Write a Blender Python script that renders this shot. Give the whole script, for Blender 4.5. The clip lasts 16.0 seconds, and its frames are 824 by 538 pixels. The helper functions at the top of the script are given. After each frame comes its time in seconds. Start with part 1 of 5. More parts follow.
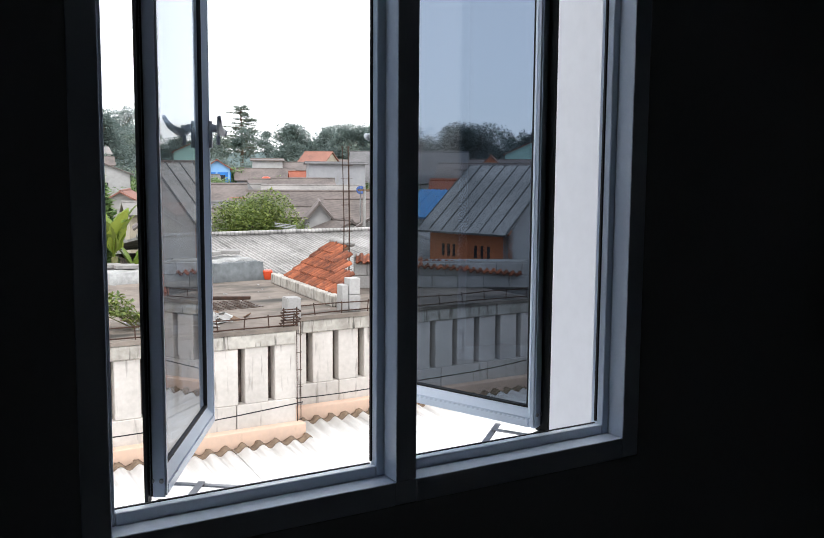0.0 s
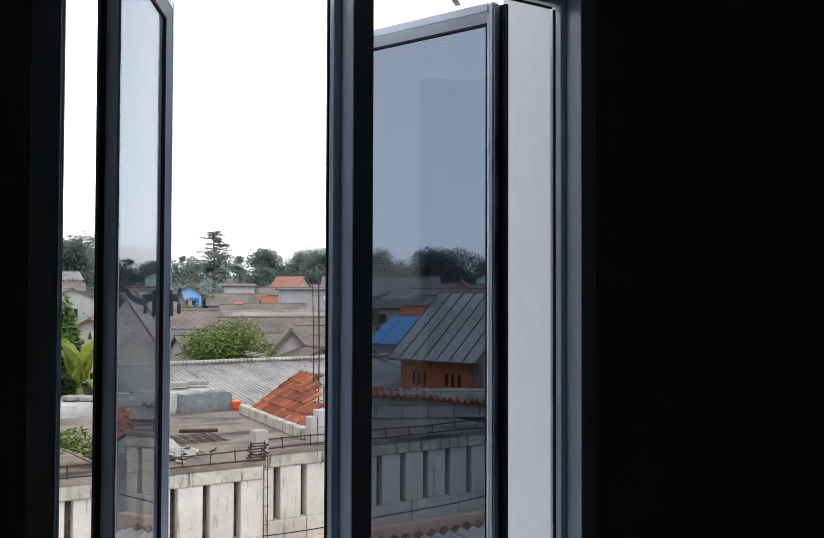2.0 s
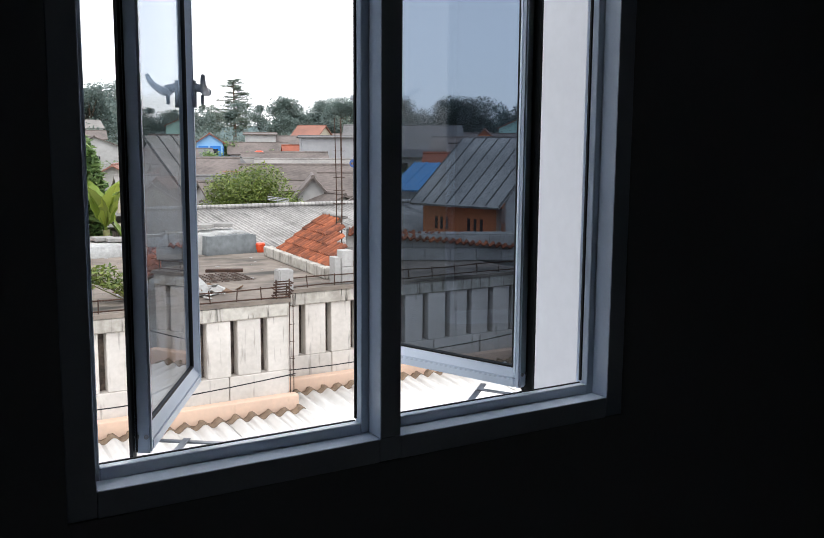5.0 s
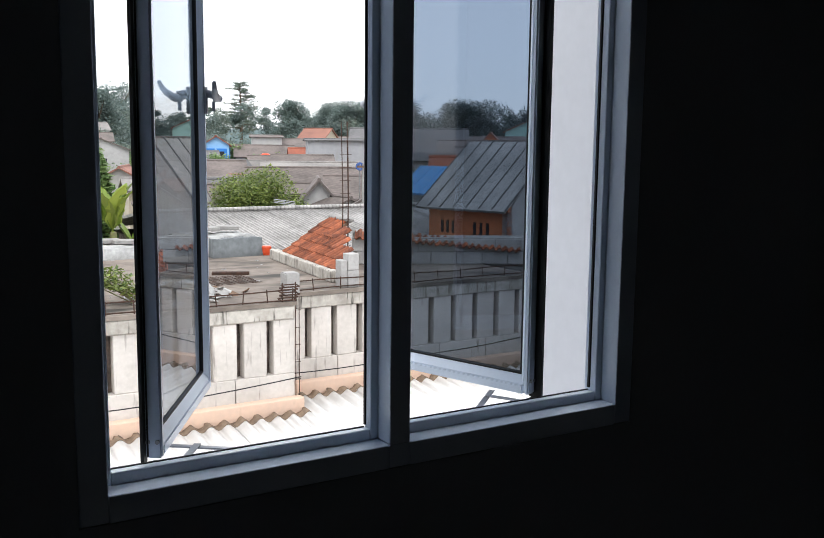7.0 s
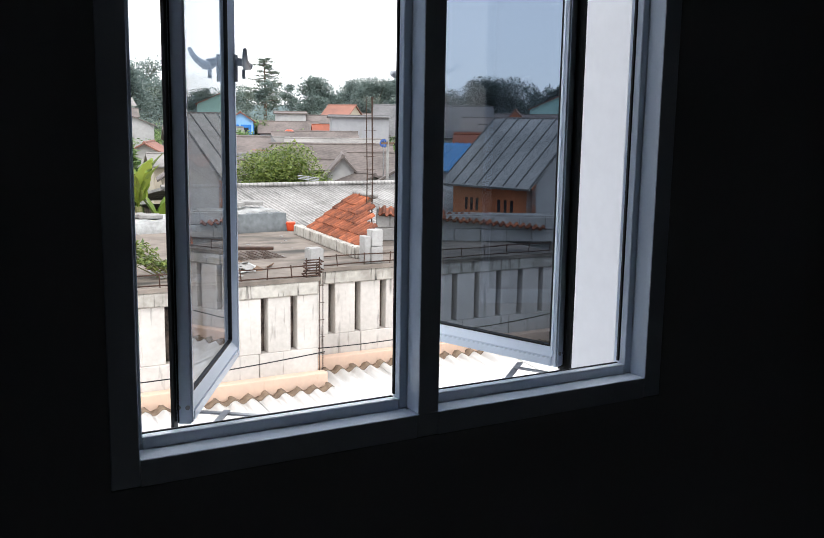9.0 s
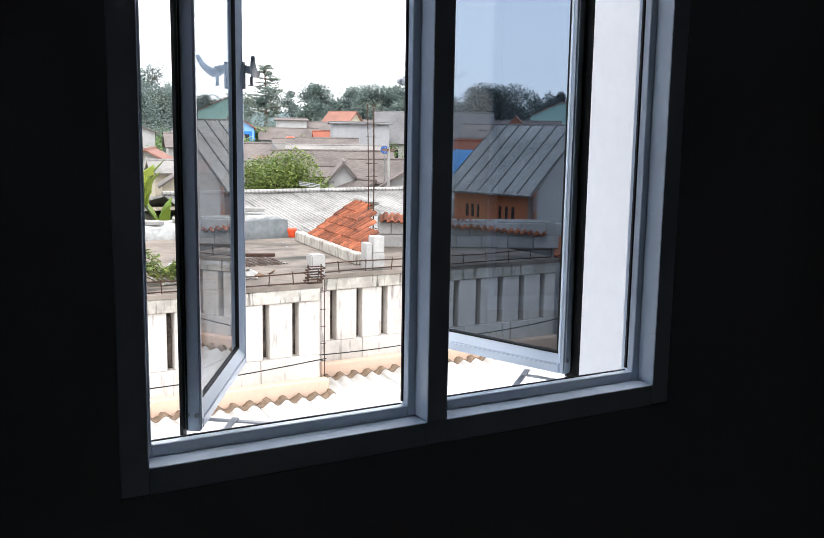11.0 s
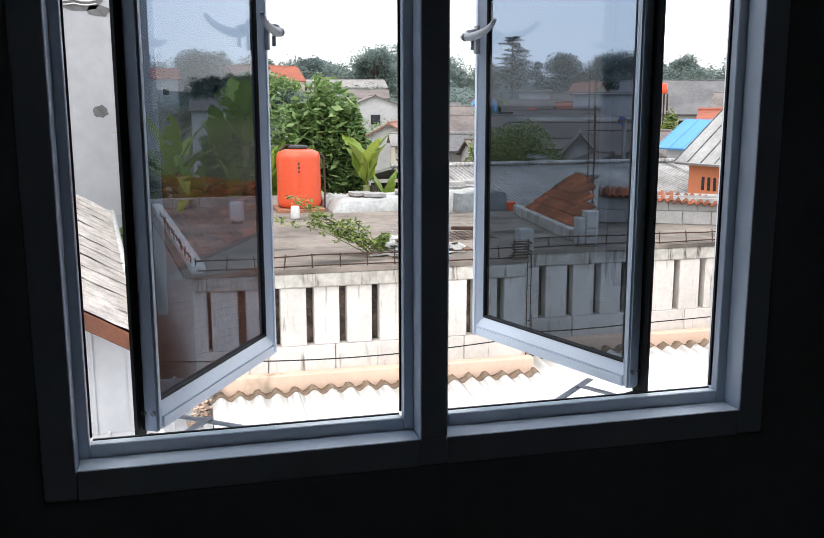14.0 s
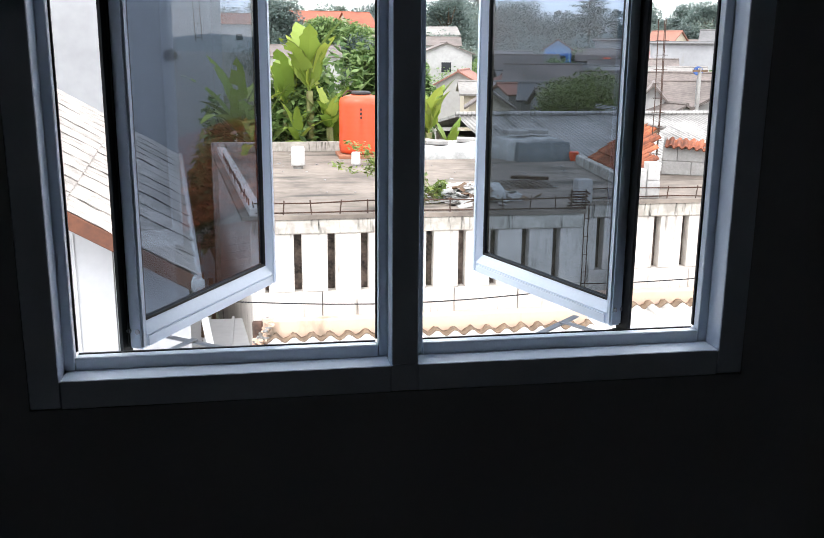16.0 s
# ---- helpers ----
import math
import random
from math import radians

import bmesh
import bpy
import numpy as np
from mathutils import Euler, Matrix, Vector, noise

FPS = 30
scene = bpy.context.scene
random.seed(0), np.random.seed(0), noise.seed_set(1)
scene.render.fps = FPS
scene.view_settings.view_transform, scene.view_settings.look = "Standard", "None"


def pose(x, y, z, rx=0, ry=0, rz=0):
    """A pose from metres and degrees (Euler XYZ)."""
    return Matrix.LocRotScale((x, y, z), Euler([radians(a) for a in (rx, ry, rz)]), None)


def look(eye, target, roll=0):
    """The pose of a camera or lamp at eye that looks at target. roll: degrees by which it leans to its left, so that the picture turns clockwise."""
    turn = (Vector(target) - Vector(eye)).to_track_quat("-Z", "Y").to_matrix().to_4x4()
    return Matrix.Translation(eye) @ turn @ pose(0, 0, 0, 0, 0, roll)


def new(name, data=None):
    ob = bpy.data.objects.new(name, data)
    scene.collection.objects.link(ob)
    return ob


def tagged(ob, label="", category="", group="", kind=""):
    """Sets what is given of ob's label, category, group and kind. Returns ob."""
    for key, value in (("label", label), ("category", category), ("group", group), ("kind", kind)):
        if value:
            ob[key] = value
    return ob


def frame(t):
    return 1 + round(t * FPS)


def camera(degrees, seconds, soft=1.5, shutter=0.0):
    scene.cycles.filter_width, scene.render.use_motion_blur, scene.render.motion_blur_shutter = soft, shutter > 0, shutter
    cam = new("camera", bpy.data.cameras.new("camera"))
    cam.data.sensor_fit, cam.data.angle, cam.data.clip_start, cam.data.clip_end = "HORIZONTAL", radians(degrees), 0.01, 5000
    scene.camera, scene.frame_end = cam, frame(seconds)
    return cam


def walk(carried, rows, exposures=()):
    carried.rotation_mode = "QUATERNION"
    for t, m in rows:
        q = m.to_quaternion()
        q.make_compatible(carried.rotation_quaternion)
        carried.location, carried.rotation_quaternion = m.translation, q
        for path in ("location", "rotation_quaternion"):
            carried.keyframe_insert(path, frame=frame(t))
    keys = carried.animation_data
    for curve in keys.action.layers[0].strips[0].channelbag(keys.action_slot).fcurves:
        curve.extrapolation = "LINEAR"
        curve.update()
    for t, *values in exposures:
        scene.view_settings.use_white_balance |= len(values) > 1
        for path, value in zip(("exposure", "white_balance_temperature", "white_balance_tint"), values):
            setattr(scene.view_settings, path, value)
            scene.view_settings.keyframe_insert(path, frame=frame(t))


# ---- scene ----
cam = camera(48.8, 16.0, soft=0.55)
PATH = [
    (0, (-0.298, -1.386, 0.566), (0.724, 0.318, 0.349), 0.4),
    (0.5, (-0.298, -1.422, 0.594), (0.763, 0.268, 0.451), -0.7),
    (1, (-0.303, -1.433, 0.619), (0.769, 0.255, 0.582), -0.2),
    (1.5, (-0.302, -1.432, 0.627), (0.737, 0.277, 0.62), 0.0),
    (2, (-0.29, -1.436, 0.66), (0.789, 0.247, 0.714), 0.2),
    (2.5, (-0.286, -1.437, 0.625), (0.81, 0.236, 0.632), 0.1),
    (3, (-0.291, -1.419, 0.566), (0.756, 0.275, 0.378), -0.0),
    (3.5, (-0.283, -1.399, 0.549), (0.748, 0.296, 0.299), -0.1),
    (5.8, (-0.291, -1.401, 0.534), (0.739, 0.29, 0.249), 0.6),
    (6, (-0.297, -1.398, 0.539), (0.731, 0.293, 0.249), 0.4),
    (6.5, (-0.298, -1.395, 0.545), (0.715, 0.31, 0.281), 0.5),
    (7, (-0.295, -1.4, 0.544), (0.726, 0.299, 0.278), 0.6),
    (7.5, (-0.301, -1.394, 0.543), (0.704, 0.315, 0.281), 0.6),
    (8, (-0.296, -1.394, 0.55), (0.728, 0.307, 0.304), 0.4),
    (8.5, (-0.306, -1.39, 0.54), (0.703, 0.315, 0.272), 1.0),
    (8.7, (-0.303, -1.389, 0.527), (0.672, 0.327, 0.212), 0.9),
    (11, (-0.316, -1.379, 0.528), (0.659, 0.341, 0.227), 0.9),
    (11.5, (-0.303, -1.391, 0.527), (0.677, 0.327, 0.236), 0.7),
    (12, (-0.265, -1.399, 0.518), (0.702, 0.319, 0.179), 0.8),
    (12.5, (-0.127, -1.391, 0.509), (0.579, 0.448, 0.164), 0.4),
    (13, (0.081, -1.434, 0.518), (0.581, 0.47, 0.165), 1.6),
    (13.5, (0.118, -1.366, 0.514), (0.637, 0.533, 0.157), 1.3),
    (14, (0.167, -1.288, 0.514), (0.645, 0.62, 0.15), -0.1),
    (14.5, (0.23, -1.291, 0.507), (0.531, 0.648, 0.122), 1.4),
    (15, (0.274, -1.333, 0.49), (0.59, 0.579, -0.003), 0.7),
    (15.5, (0.291, -1.362, 0.477), (0.579, 0.542, -0.062), 0.1),
    (16, (0.304, -1.349, 0.489), (0.631, 0.567, 0.017), 0.5),
]
walk(cam, [(t, look(eye, target, roll)) for t, eye, target, roll in PATH],
     exposures=((0, 1.37), (0.5, 1.32), (1, 1.27), (1.5, 1.08), (2, 0.89), (2.5, 0.82), (3, 1.11), (3.5, 1.19), (6, 1.32), (8.7, 1.44), (11, 1.77), (11.8, 1.74), (12.6, 1.62), (13.5, 1.62), (14.5, 1.52), (15.5, 2.02), (16, 2.07)))

# ---- world and sun ----
SUN_EL, SUN_AZ = 58.0, 215.0
world = bpy.data.worlds.new("world")
scene.world = world
world.use_nodes = True
wn, wl = world.node_tree.nodes, world.node_tree.links
sky = wn.new("ShaderNodeTexSky")
sky.sky_type, sky.sun_disc = "NISHITA", False
sky.sun_elevation, sky.sun_rotation = radians(SUN_EL), radians(SUN_AZ)
sky.air_density, sky.dust_density, sky.ozone_density = 1.0, 0.8, 1.0
grey = wn.new("ShaderNodeHueSaturation")
grey.inputs["Saturation"].default_value = 0.36
wl.new(sky.outputs[0], grey.inputs["Color"])
clouds, veil = wn.new("ShaderNodeTexNoise"), wn.new("ShaderNodeMix")
cover, at = wn.new("ShaderNodeMapRange"), wn.new("ShaderNodeTexCoord")
clouds.inputs["Scale"].default_value, clouds.inputs["Detail"].default_value = 2.2, 5
cover.inputs[1].default_value, cover.inputs[2].default_value = 0.35, 0.65
cover.inputs[3].default_value, cover.inputs[4].default_value = 0.62, 0.9
veil.data_type = "RGBA"
veil.inputs[7].default_value = (6.05, 6.2, 6.5, 1)
wl.new(at.outputs["Generated"], clouds.inputs["Vector"]), wl.new(clouds.outputs[0], cover.inputs[0])
wl.new(cover.outputs[0], veil.inputs[0]), wl.new(grey.outputs[0], veil.inputs[6])
wl.new(veil.outputs[2], wn["Background"].inputs["Color"])
wn["Background"].inputs["Strength"].default_value = 0.15
sun = new("sun", bpy.data.lights.new("sun", "SUN"))
sun.data.energy, sun.data.angle, sun.data.color = 0.5, radians(20), (1.0, 0.985, 0.97)
sun.matrix_world = look((0, 0, 0), (-math.sin(radians(SUN_AZ)) * math.cos(radians(SUN_EL)),
                                    -math.cos(radians(SUN_AZ)) * math.cos(radians(SUN_EL)), -math.sin(radians(SUN_EL))))


# ---- materials ----
def mat(name, c1, c2=None, rough=0.8, metal=0.0, scale=3.0, fine=40.0, bump=0.15, vary=0.0, streak=None, spec=0.3, course_shade_bands=0.0):
    """Two-scale mottled surface: c1 to c2 by coarse and fine noise, fine relief, optional downward dirt streaks, optional change from piece to piece."""
    m = bpy.data.materials.new(name)
    m.use_nodes = True
    n, l = m.node_tree.nodes, m.node_tree.links
    b = n["Principled BSDF"]
    b.inputs["Roughness"].default_value, b.inputs["Metallic"].default_value = rough, metal
    b.inputs["Specular IOR Level"].default_value = spec
    geo = n.new("ShaderNodeNewGeometry")
    coarse, small = n.new("ShaderNodeTexNoise"), n.new("ShaderNodeTexNoise")
    for node, s, d in ((coarse, scale, 5), (small, fine, 3)):
        node.inputs["Scale"].default_value, node.inputs["Detail"].default_value = s, d
        l.new(geo.outputs["Position"], node.inputs["Vector"])
    mix = n.new("ShaderNodeMix")
    mix.data_type = "FLOAT"
    mix.inputs[0].default_value = 0.35
    l.new(coarse.outputs[0], mix.inputs[2]), l.new(small.outputs[0], mix.inputs[3])
    ramp = n.new("ShaderNodeValToRGB")
    ramp.color_ramp.elements[0].position, ramp.color_ramp.elements[1].position = 0.36, 0.64
    c2 = c2 or tuple(v * 0.75 for v in c1)
    ramp.color_ramp.elements[0].color, ramp.color_ramp.elements[1].color = (*c2, 1), (*c1, 1)
    l.new(mix.outputs[0], ramp.inputs[0])
    out = ramp.outputs[0]
    if streak:
        st, mp, rp, mx = n.new("ShaderNodeTexNoise"), n.new("ShaderNodeMapping"), n.new("ShaderNodeValToRGB"), n.new("ShaderNodeMix")
        mp.inputs["Scale"].default_value = streak[1]
        st.inputs["Scale"].default_value, st.inputs["Detail"].default_value = 1.0, 6
        l.new(geo.outputs["Position"], mp.inputs["Vector"]), l.new(mp.outputs[0], st.inputs["Vector"])
        rp.color_ramp.elements[0].position, rp.color_ramp.elements[1].position = streak[2], streak[2] + 0.17
        l.new(st.outputs[0], rp.inputs[0])
        mx.data_type = "RGBA"
        mx.inputs[7].default_value = (*streak[0], 1)
        l.new(rp.outputs[0], mx.inputs[0]), l.new(out, mx.inputs[6])
        out = mx.outputs[2]
    # dark bands: tile courses when positive, painted corrugation shade when negative
    if course_shade_bands:
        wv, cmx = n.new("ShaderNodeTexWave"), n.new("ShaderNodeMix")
        wv.bands_direction, wv.wave_profile = ("DIAGONAL" if course_shade_bands > 0 else "X"), "SAW"
        wv.inputs["Scale"].default_value, wv.inputs["Distortion"].default_value, wv.inputs["Detail Scale"].default_value = abs(course_shade_bands), 1.5 if course_shade_bands > 0 else 0.15, 2.0
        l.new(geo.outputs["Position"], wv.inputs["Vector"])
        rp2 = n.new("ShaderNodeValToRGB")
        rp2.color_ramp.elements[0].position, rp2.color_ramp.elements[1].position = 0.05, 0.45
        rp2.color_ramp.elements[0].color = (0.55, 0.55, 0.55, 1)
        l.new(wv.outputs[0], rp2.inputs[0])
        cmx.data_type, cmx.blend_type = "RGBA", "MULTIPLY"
        cmx.inputs[0].default_value = 0.8 if course_shade_bands < 0 else 0.4
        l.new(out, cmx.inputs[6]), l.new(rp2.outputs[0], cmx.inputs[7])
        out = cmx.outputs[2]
    if vary:
        oi, hs, ad = n.new("ShaderNodeObjectInfo"), n.new("ShaderNodeHueSaturation"), n.new("ShaderNodeMapRange")
        ad.inputs[3].default_value, ad.inputs[4].default_value = 1 - vary, 1 + vary
        l.new(oi.outputs["Random"], ad.inputs[0]), l.new(ad.outputs[0], hs.inputs["Value"]), l.new(out, hs.inputs["Color"])
        out = hs.outputs[0]
    l.new(out, b.inputs["Base Color"])
    bp = n.new("ShaderNodeBump")
    bp.inputs["Strength"].default_value, bp.inputs["Distance"].default_value = bump, 0.01
    l.new(mix.outputs[0], bp.inputs["Height"]), l.new(bp.outputs[0], b.inputs["Normal"])
    return m


def leaf_mat(name, c1, c2, through_light=0.3):
    """Leaves: each its own green, with some light passing through."""
    m = bpy.data.materials.new(name)
    m.use_nodes = True
    n, l = m.node_tree.nodes, m.node_tree.links
    b = n["Principled BSDF"]
    geo, ramp, tr, mx = n.new("ShaderNodeNewGeometry"), n.new("ShaderNodeValToRGB"), n.new("ShaderNodeBsdfTranslucent"), n.new("ShaderNodeMixShader")
    ramp.color_ramp.elements[0].color, ramp.color_ramp.elements[1].color = (*c1, 1), (*c2, 1)
    l.new(geo.outputs["Random Per Island"], ramp.inputs[0])
    l.new(ramp.outputs[0], b.inputs["Base Color"]), l.new(ramp.outputs[0], tr.inputs["Color"])
    b.inputs["Roughness"].default_value = 0.55
    mx.inputs[0].default_value = through_light
    l.new(b.outputs[0], mx.inputs[1]), l.new(tr.outputs[0], mx.inputs[2]), l.new(mx.outputs[0], n["Material Output"].inputs[0])
    return m


def glass_mat(name, tint, gloss):
    m = bpy.data.materials.new(name)
    m.use_nodes = True
    n, l = m.node_tree.nodes, m.node_tree.links
    n.remove(n["Principled BSDF"])
    tr, gl, mx, lw, pw, mr = (n.new(k) for k in ("ShaderNodeBsdfTransparent", "ShaderNodeBsdfGlossy", "ShaderNodeMixShader", "ShaderNodeLayerWeight", "ShaderNodeMath", "ShaderNodeMapRange"))
    tr.inputs[0].default_value = (*tint, 1)
    gl.inputs["Roughness"].default_value, gl.inputs["Color"].default_value = 0.0, (0.94, 0.95, 0.96, 1)
    lw.inputs["Blend"].default_value = 0.5
    pw.operation, pw.inputs[1].default_value = "POWER", 5.0
    mr.inputs[3].default_value, mr.inputs[4].default_value = gloss, 1.0
    l.new(lw.outputs["Facing"], pw.inputs[0]), l.new(pw.outputs[0], mr.inputs[0]), l.new(mr.outputs[0], mx.inputs[0])
    l.new(tr.outputs[0], mx.inputs[1]), l.new(gl.outputs[0], mx.inputs[2]), l.new(mx.outputs[0], n["Material Output"].inputs[0])
    return m


M = {}
M["paint_in"] = mat("interior_paint", (0.40, 0.415, 0.43), (0.36, 0.375, 0.39), 0.9, scale=1.2, fine=60, bump=0.05)
M["floor"] = mat("floor_tile", (0.30, 0.29, 0.27), (0.24, 0.23, 0.22), 0.4, scale=2)
M["alu"] = mat("white_aluminium", (0.76, 0.84, 0.95), (0.70, 0.78, 0.89), 0.27, 0.0, scale=6, fine=150, bump=0.03, spec=0.6)
# white handle enamel with its backlit shade put into the grey
M["handle"] = mat("backlit_handle_enamel", (0.36, 0.38, 0.41), (0.31, 0.33, 0.36), 0.45, scale=8, fine=120, bump=0.03, spec=0.4)
M["rubber"] = mat("black_rubber", (0.012, 0.012, 0.014), (0.02, 0.02, 0.02), 0.6, scale=20)
M["steel"] = mat("stainless_steel", (0.42, 0.42, 0.43), (0.30, 0.30, 0.31), 0.4, 0.85, scale=15, bump=0.05)
M["glass"] = glass_mat("tinted_glass", (0.378, 0.422, 0.478), 0.022)
M["plaster"] = mat("white_plaster", (0.56, 0.57, 0.60), (0.51, 0.52, 0.55), 0.85, scale=1.3, fine=25, bump=0.08)
M["concrete_wall"] = mat("stained_concrete_wall", (0.62, 0.575, 0.53), (0.49, 0.455, 0.415), 0.9, scale=2.2, fine=18, bump=0.25, vary=0.06,
                         streak=((0.16, 0.14, 0.12), (17.0, 17.0, 2.0), 0.60))
M["lintel"] = mat("mossy_concrete_edge", (0.50, 0.47, 0.42), (0.30, 0.275, 0.24), 0.95, scale=3.5, fine=14, bump=0.3,
                  streak=((0.04, 0.036, 0.032), (26.0, 26.0, 3.2), 0.545))
M["deck"] = mat("weathered_concrete_deck", (0.255, 0.215, 0.18), (0.12, 0.10, 0.085), 0.92, scale=0.9, fine=7, bump=0.2,
                streak=((0.05, 0.046, 0.04), (0.8, 2.2, 1.0), 0.535))
M["salmon"] = mat("salmon_paint", (0.72, 0.51, 0.38), (0.62, 0.45, 0.35), 0.85, scale=2, fine=15, bump=0.15, streak=((0.35, 0.27, 0.2), (4, 4, 2), 0.6))
M["white_sheet"] = mat("white_corrugated_sheet", (0.76, 0.75, 0.73), (0.66, 0.64, 0.61), 0.7, scale=1.2, fine=9, bump=0.05, streak=((0.36, 0.29, 0.22), (2.5, 0.5, 1), 0.66))
M["white_metal"] = mat("white_metal_sheet", (0.52, 0.52, 0.525), (0.44, 0.44, 0.45), 0.55, scale=0.8, fine=9, bump=0.03)
M["brick"] = mat("raw_brick", (0.36, 0.15, 0.085), (0.24, 0.11, 0.07), 0.9, scale=5, fine=25, bump=0.3, vary=0.15)
M["old_brick"] = mat("dark_brown_brick", (0.17, 0.10, 0.075), (0.07, 0.05, 0.042), 0.92, scale=6, fine=30, bump=0.4)
# masonry whose near-black mottling stands in for unlit depth
M["dark_in"] = mat("shade_toned_masonry", (0.25, 0.195, 0.16), (0.035, 0.032, 0.03), 0.95, scale=7, fine=26, streak=((0.05, 0.07, 0.03), (6, 6, 3), 0.6))
M["block"] = mat("white_block", (0.39, 0.38, 0.365), (0.27, 0.26, 0.25), 0.92, scale=2.5, fine=30, bump=0.2, vary=0.07, streak=((0.3, 0.28, 0.26), (3, 3, 1.5), 0.62))
M["mortar"] = mat("grey_mortar", (0.34, 0.33, 0.31), (0.24, 0.23, 0.22), 0.95, scale=6, fine=40, bump=0.5)
M["seam"] = mat("dark_roof_seam", (0.10, 0.10, 0.10), (0.06, 0.06, 0.06), 0.9, scale=4)
M["dish_blue"] = mat("dark_blue_enamel", (0.03, 0.08, 0.26), (0.025, 0.07, 0.22), 0.4)
M["red_tile"] = mat("red_clay_tile", (0.36, 0.11, 0.05), (0.13, 0.05, 0.032), 0.8, scale=6, fine=30, bump=0.25, vary=0.42)
M["rust"] = mat("rusty_steel", (0.075, 0.038, 0.026), (0.04, 0.026, 0.02), 0.85, 0.1, scale=12)
M["tank"] = mat("orange_plastic", (0.62, 0.075, 0.022), (0.56, 0.065, 0.02), 0.38, scale=1.5, fine=30, bump=0.03, spec=0.5)
M["black_plastic"] = mat("black_plastic", (0.03, 0.03, 0.03), (0.02, 0.02, 0.02), 0.5)
M["pvc"] = mat("white_pvc", (0.56, 0.56, 0.55), (0.44, 0.43, 0.41), 0.5, scale=4)
M["tarp"] = mat("grey_white_tarpaulin", (0.44, 0.44, 0.425), (0.24, 0.24, 0.23), 0.6, scale=3, fine=20, bump=0.3)
M["tarp_blue"] = mat("silver_blue_tarpaulin", (0.155, 0.165, 0.17), (0.08, 0.09, 0.092), 0.55, scale=3, fine=14, bump=0.4)
M["wood"] = mat("weathered_timber", (0.16, 0.10, 0.065), (0.09, 0.06, 0.04), 0.85, scale=4, fine=50, bump=0.3)
M["grey_sheet"] = mat("grey_fibre_cement_sheet", (0.33, 0.32, 0.305), (0.20, 0.195, 0.187), 0.9, scale=1.0, fine=12, bump=0.2, vary=0.10, streak=((0.12, 0.12, 0.12), (0.9, 0.35, 1), 0.58))
# trough shade is painted on as dark bands at the wave pitch
M["shed_sheet"] = mat("corrugated_fibre_cement", (0.47, 0.45, 0.43), (0.26, 0.25, 0.235), 0.9, scale=1.5, fine=12, bump=0.2, vary=0.10, streak=((0.10, 0.098, 0.095), (3.0, 0.5, 1), 0.57), course_shade_bands=-3.53)
M["shingle"] = mat("pale_roof_sheet", (0.48, 0.435, 0.40), (0.25, 0.23, 0.21), 0.9, scale=5.0, fine=45, bump=0.9, vary=0.10)
M["barge"] = mat("orange_brown_board", (0.17, 0.065, 0.035), (0.10, 0.045, 0.03), 0.75, scale=2, fine=20)
M["orange_wall"] = mat("orange_wall_paint", (0.62, 0.21, 0.09), (0.50, 0.17, 0.08), 0.85, scale=1.2, fine=12, bump=0.1)
M["blue_sheet"] = mat("blue_metal_sheet", (0.09, 0.28, 0.54), (0.075, 0.24, 0.47), 0.5, scale=1.0, fine=9, bump=0.03)
M["wall_white"] = mat("house_wall_white", (0.46, 0.45, 0.44), (0.35, 0.34, 0.33), 0.88, scale=0.4, fine=5, bump=0.1)
M["wall_grey"] = mat("house_wall_grey", (0.40, 0.385, 0.36), (0.31, 0.30, 0.285), 0.88, scale=0.4, fine=5, bump=0.1)
M["wall_plain"] = mat("grey_render_wall", (0.35, 0.35, 0.36), (0.29, 0.29, 0.30), 0.9, scale=0.6, fine=4, bump=0.05, streak=((0.26, 0.235, 0.20), (0.9, 0.9, 0.5), 0.66))
M["wall_cream"] = mat("house_wall_cream", (0.48, 0.42, 0.33), (0.40, 0.35, 0.27), 0.88, scale=0.4, fine=5)
M["wall_teal"] = mat("house_wall_teal", (0.30, 0.46, 0.42), (0.25, 0.40, 0.37), 0.88, scale=0.4, fine=5)
M["wall_blue"] = mat("house_wall_blue", (0.25, 0.45, 0.66), (0.20, 0.38, 0.60), 0.85, scale=0.4, fine=5)
M["porch_blue"] = mat("deep_blue_paint", (0.03, 0.20, 0.58), (0.025, 0.16, 0.48), 0.6, scale=0.8, fine=8, bump=0.05)
M["roof_red"] = mat("far_red_tile_roof", (0.34, 0.105, 0.06), (0.22, 0.075, 0.05), 0.85, scale=0.8, fine=6, bump=0.3, course_shade_bands=2.6)
M["roof_pink"] = mat("faded_red_tile_roof", (0.32, 0.15, 0.11), (0.22, 0.11, 0.085), 0.85, scale=0.8, fine=6, bump=0.3, course_shade_bands=2.6)
M["roof_brown"] = mat("brown_grey_roof", (0.195, 0.162, 0.148), (0.105, 0.09, 0.082), 0.9, scale=0.7, fine=6, bump=0.3, course_shade_bands=2.6)
M["roof_grey"] = mat("grey_sheet_roof", (0.165, 0.16, 0.16), (0.10, 0.098, 0.098), 0.9, scale=0.6, fine=6, bump=0.3, course_shade_bands=2.6)
M["roof_pale"] = mat("pale_sheet_roof", (0.29, 0.27, 0.25), (0.17, 0.16, 0.15), 0.9, scale=0.6, fine=6, bump=0.3, course_shade_bands=2.6)
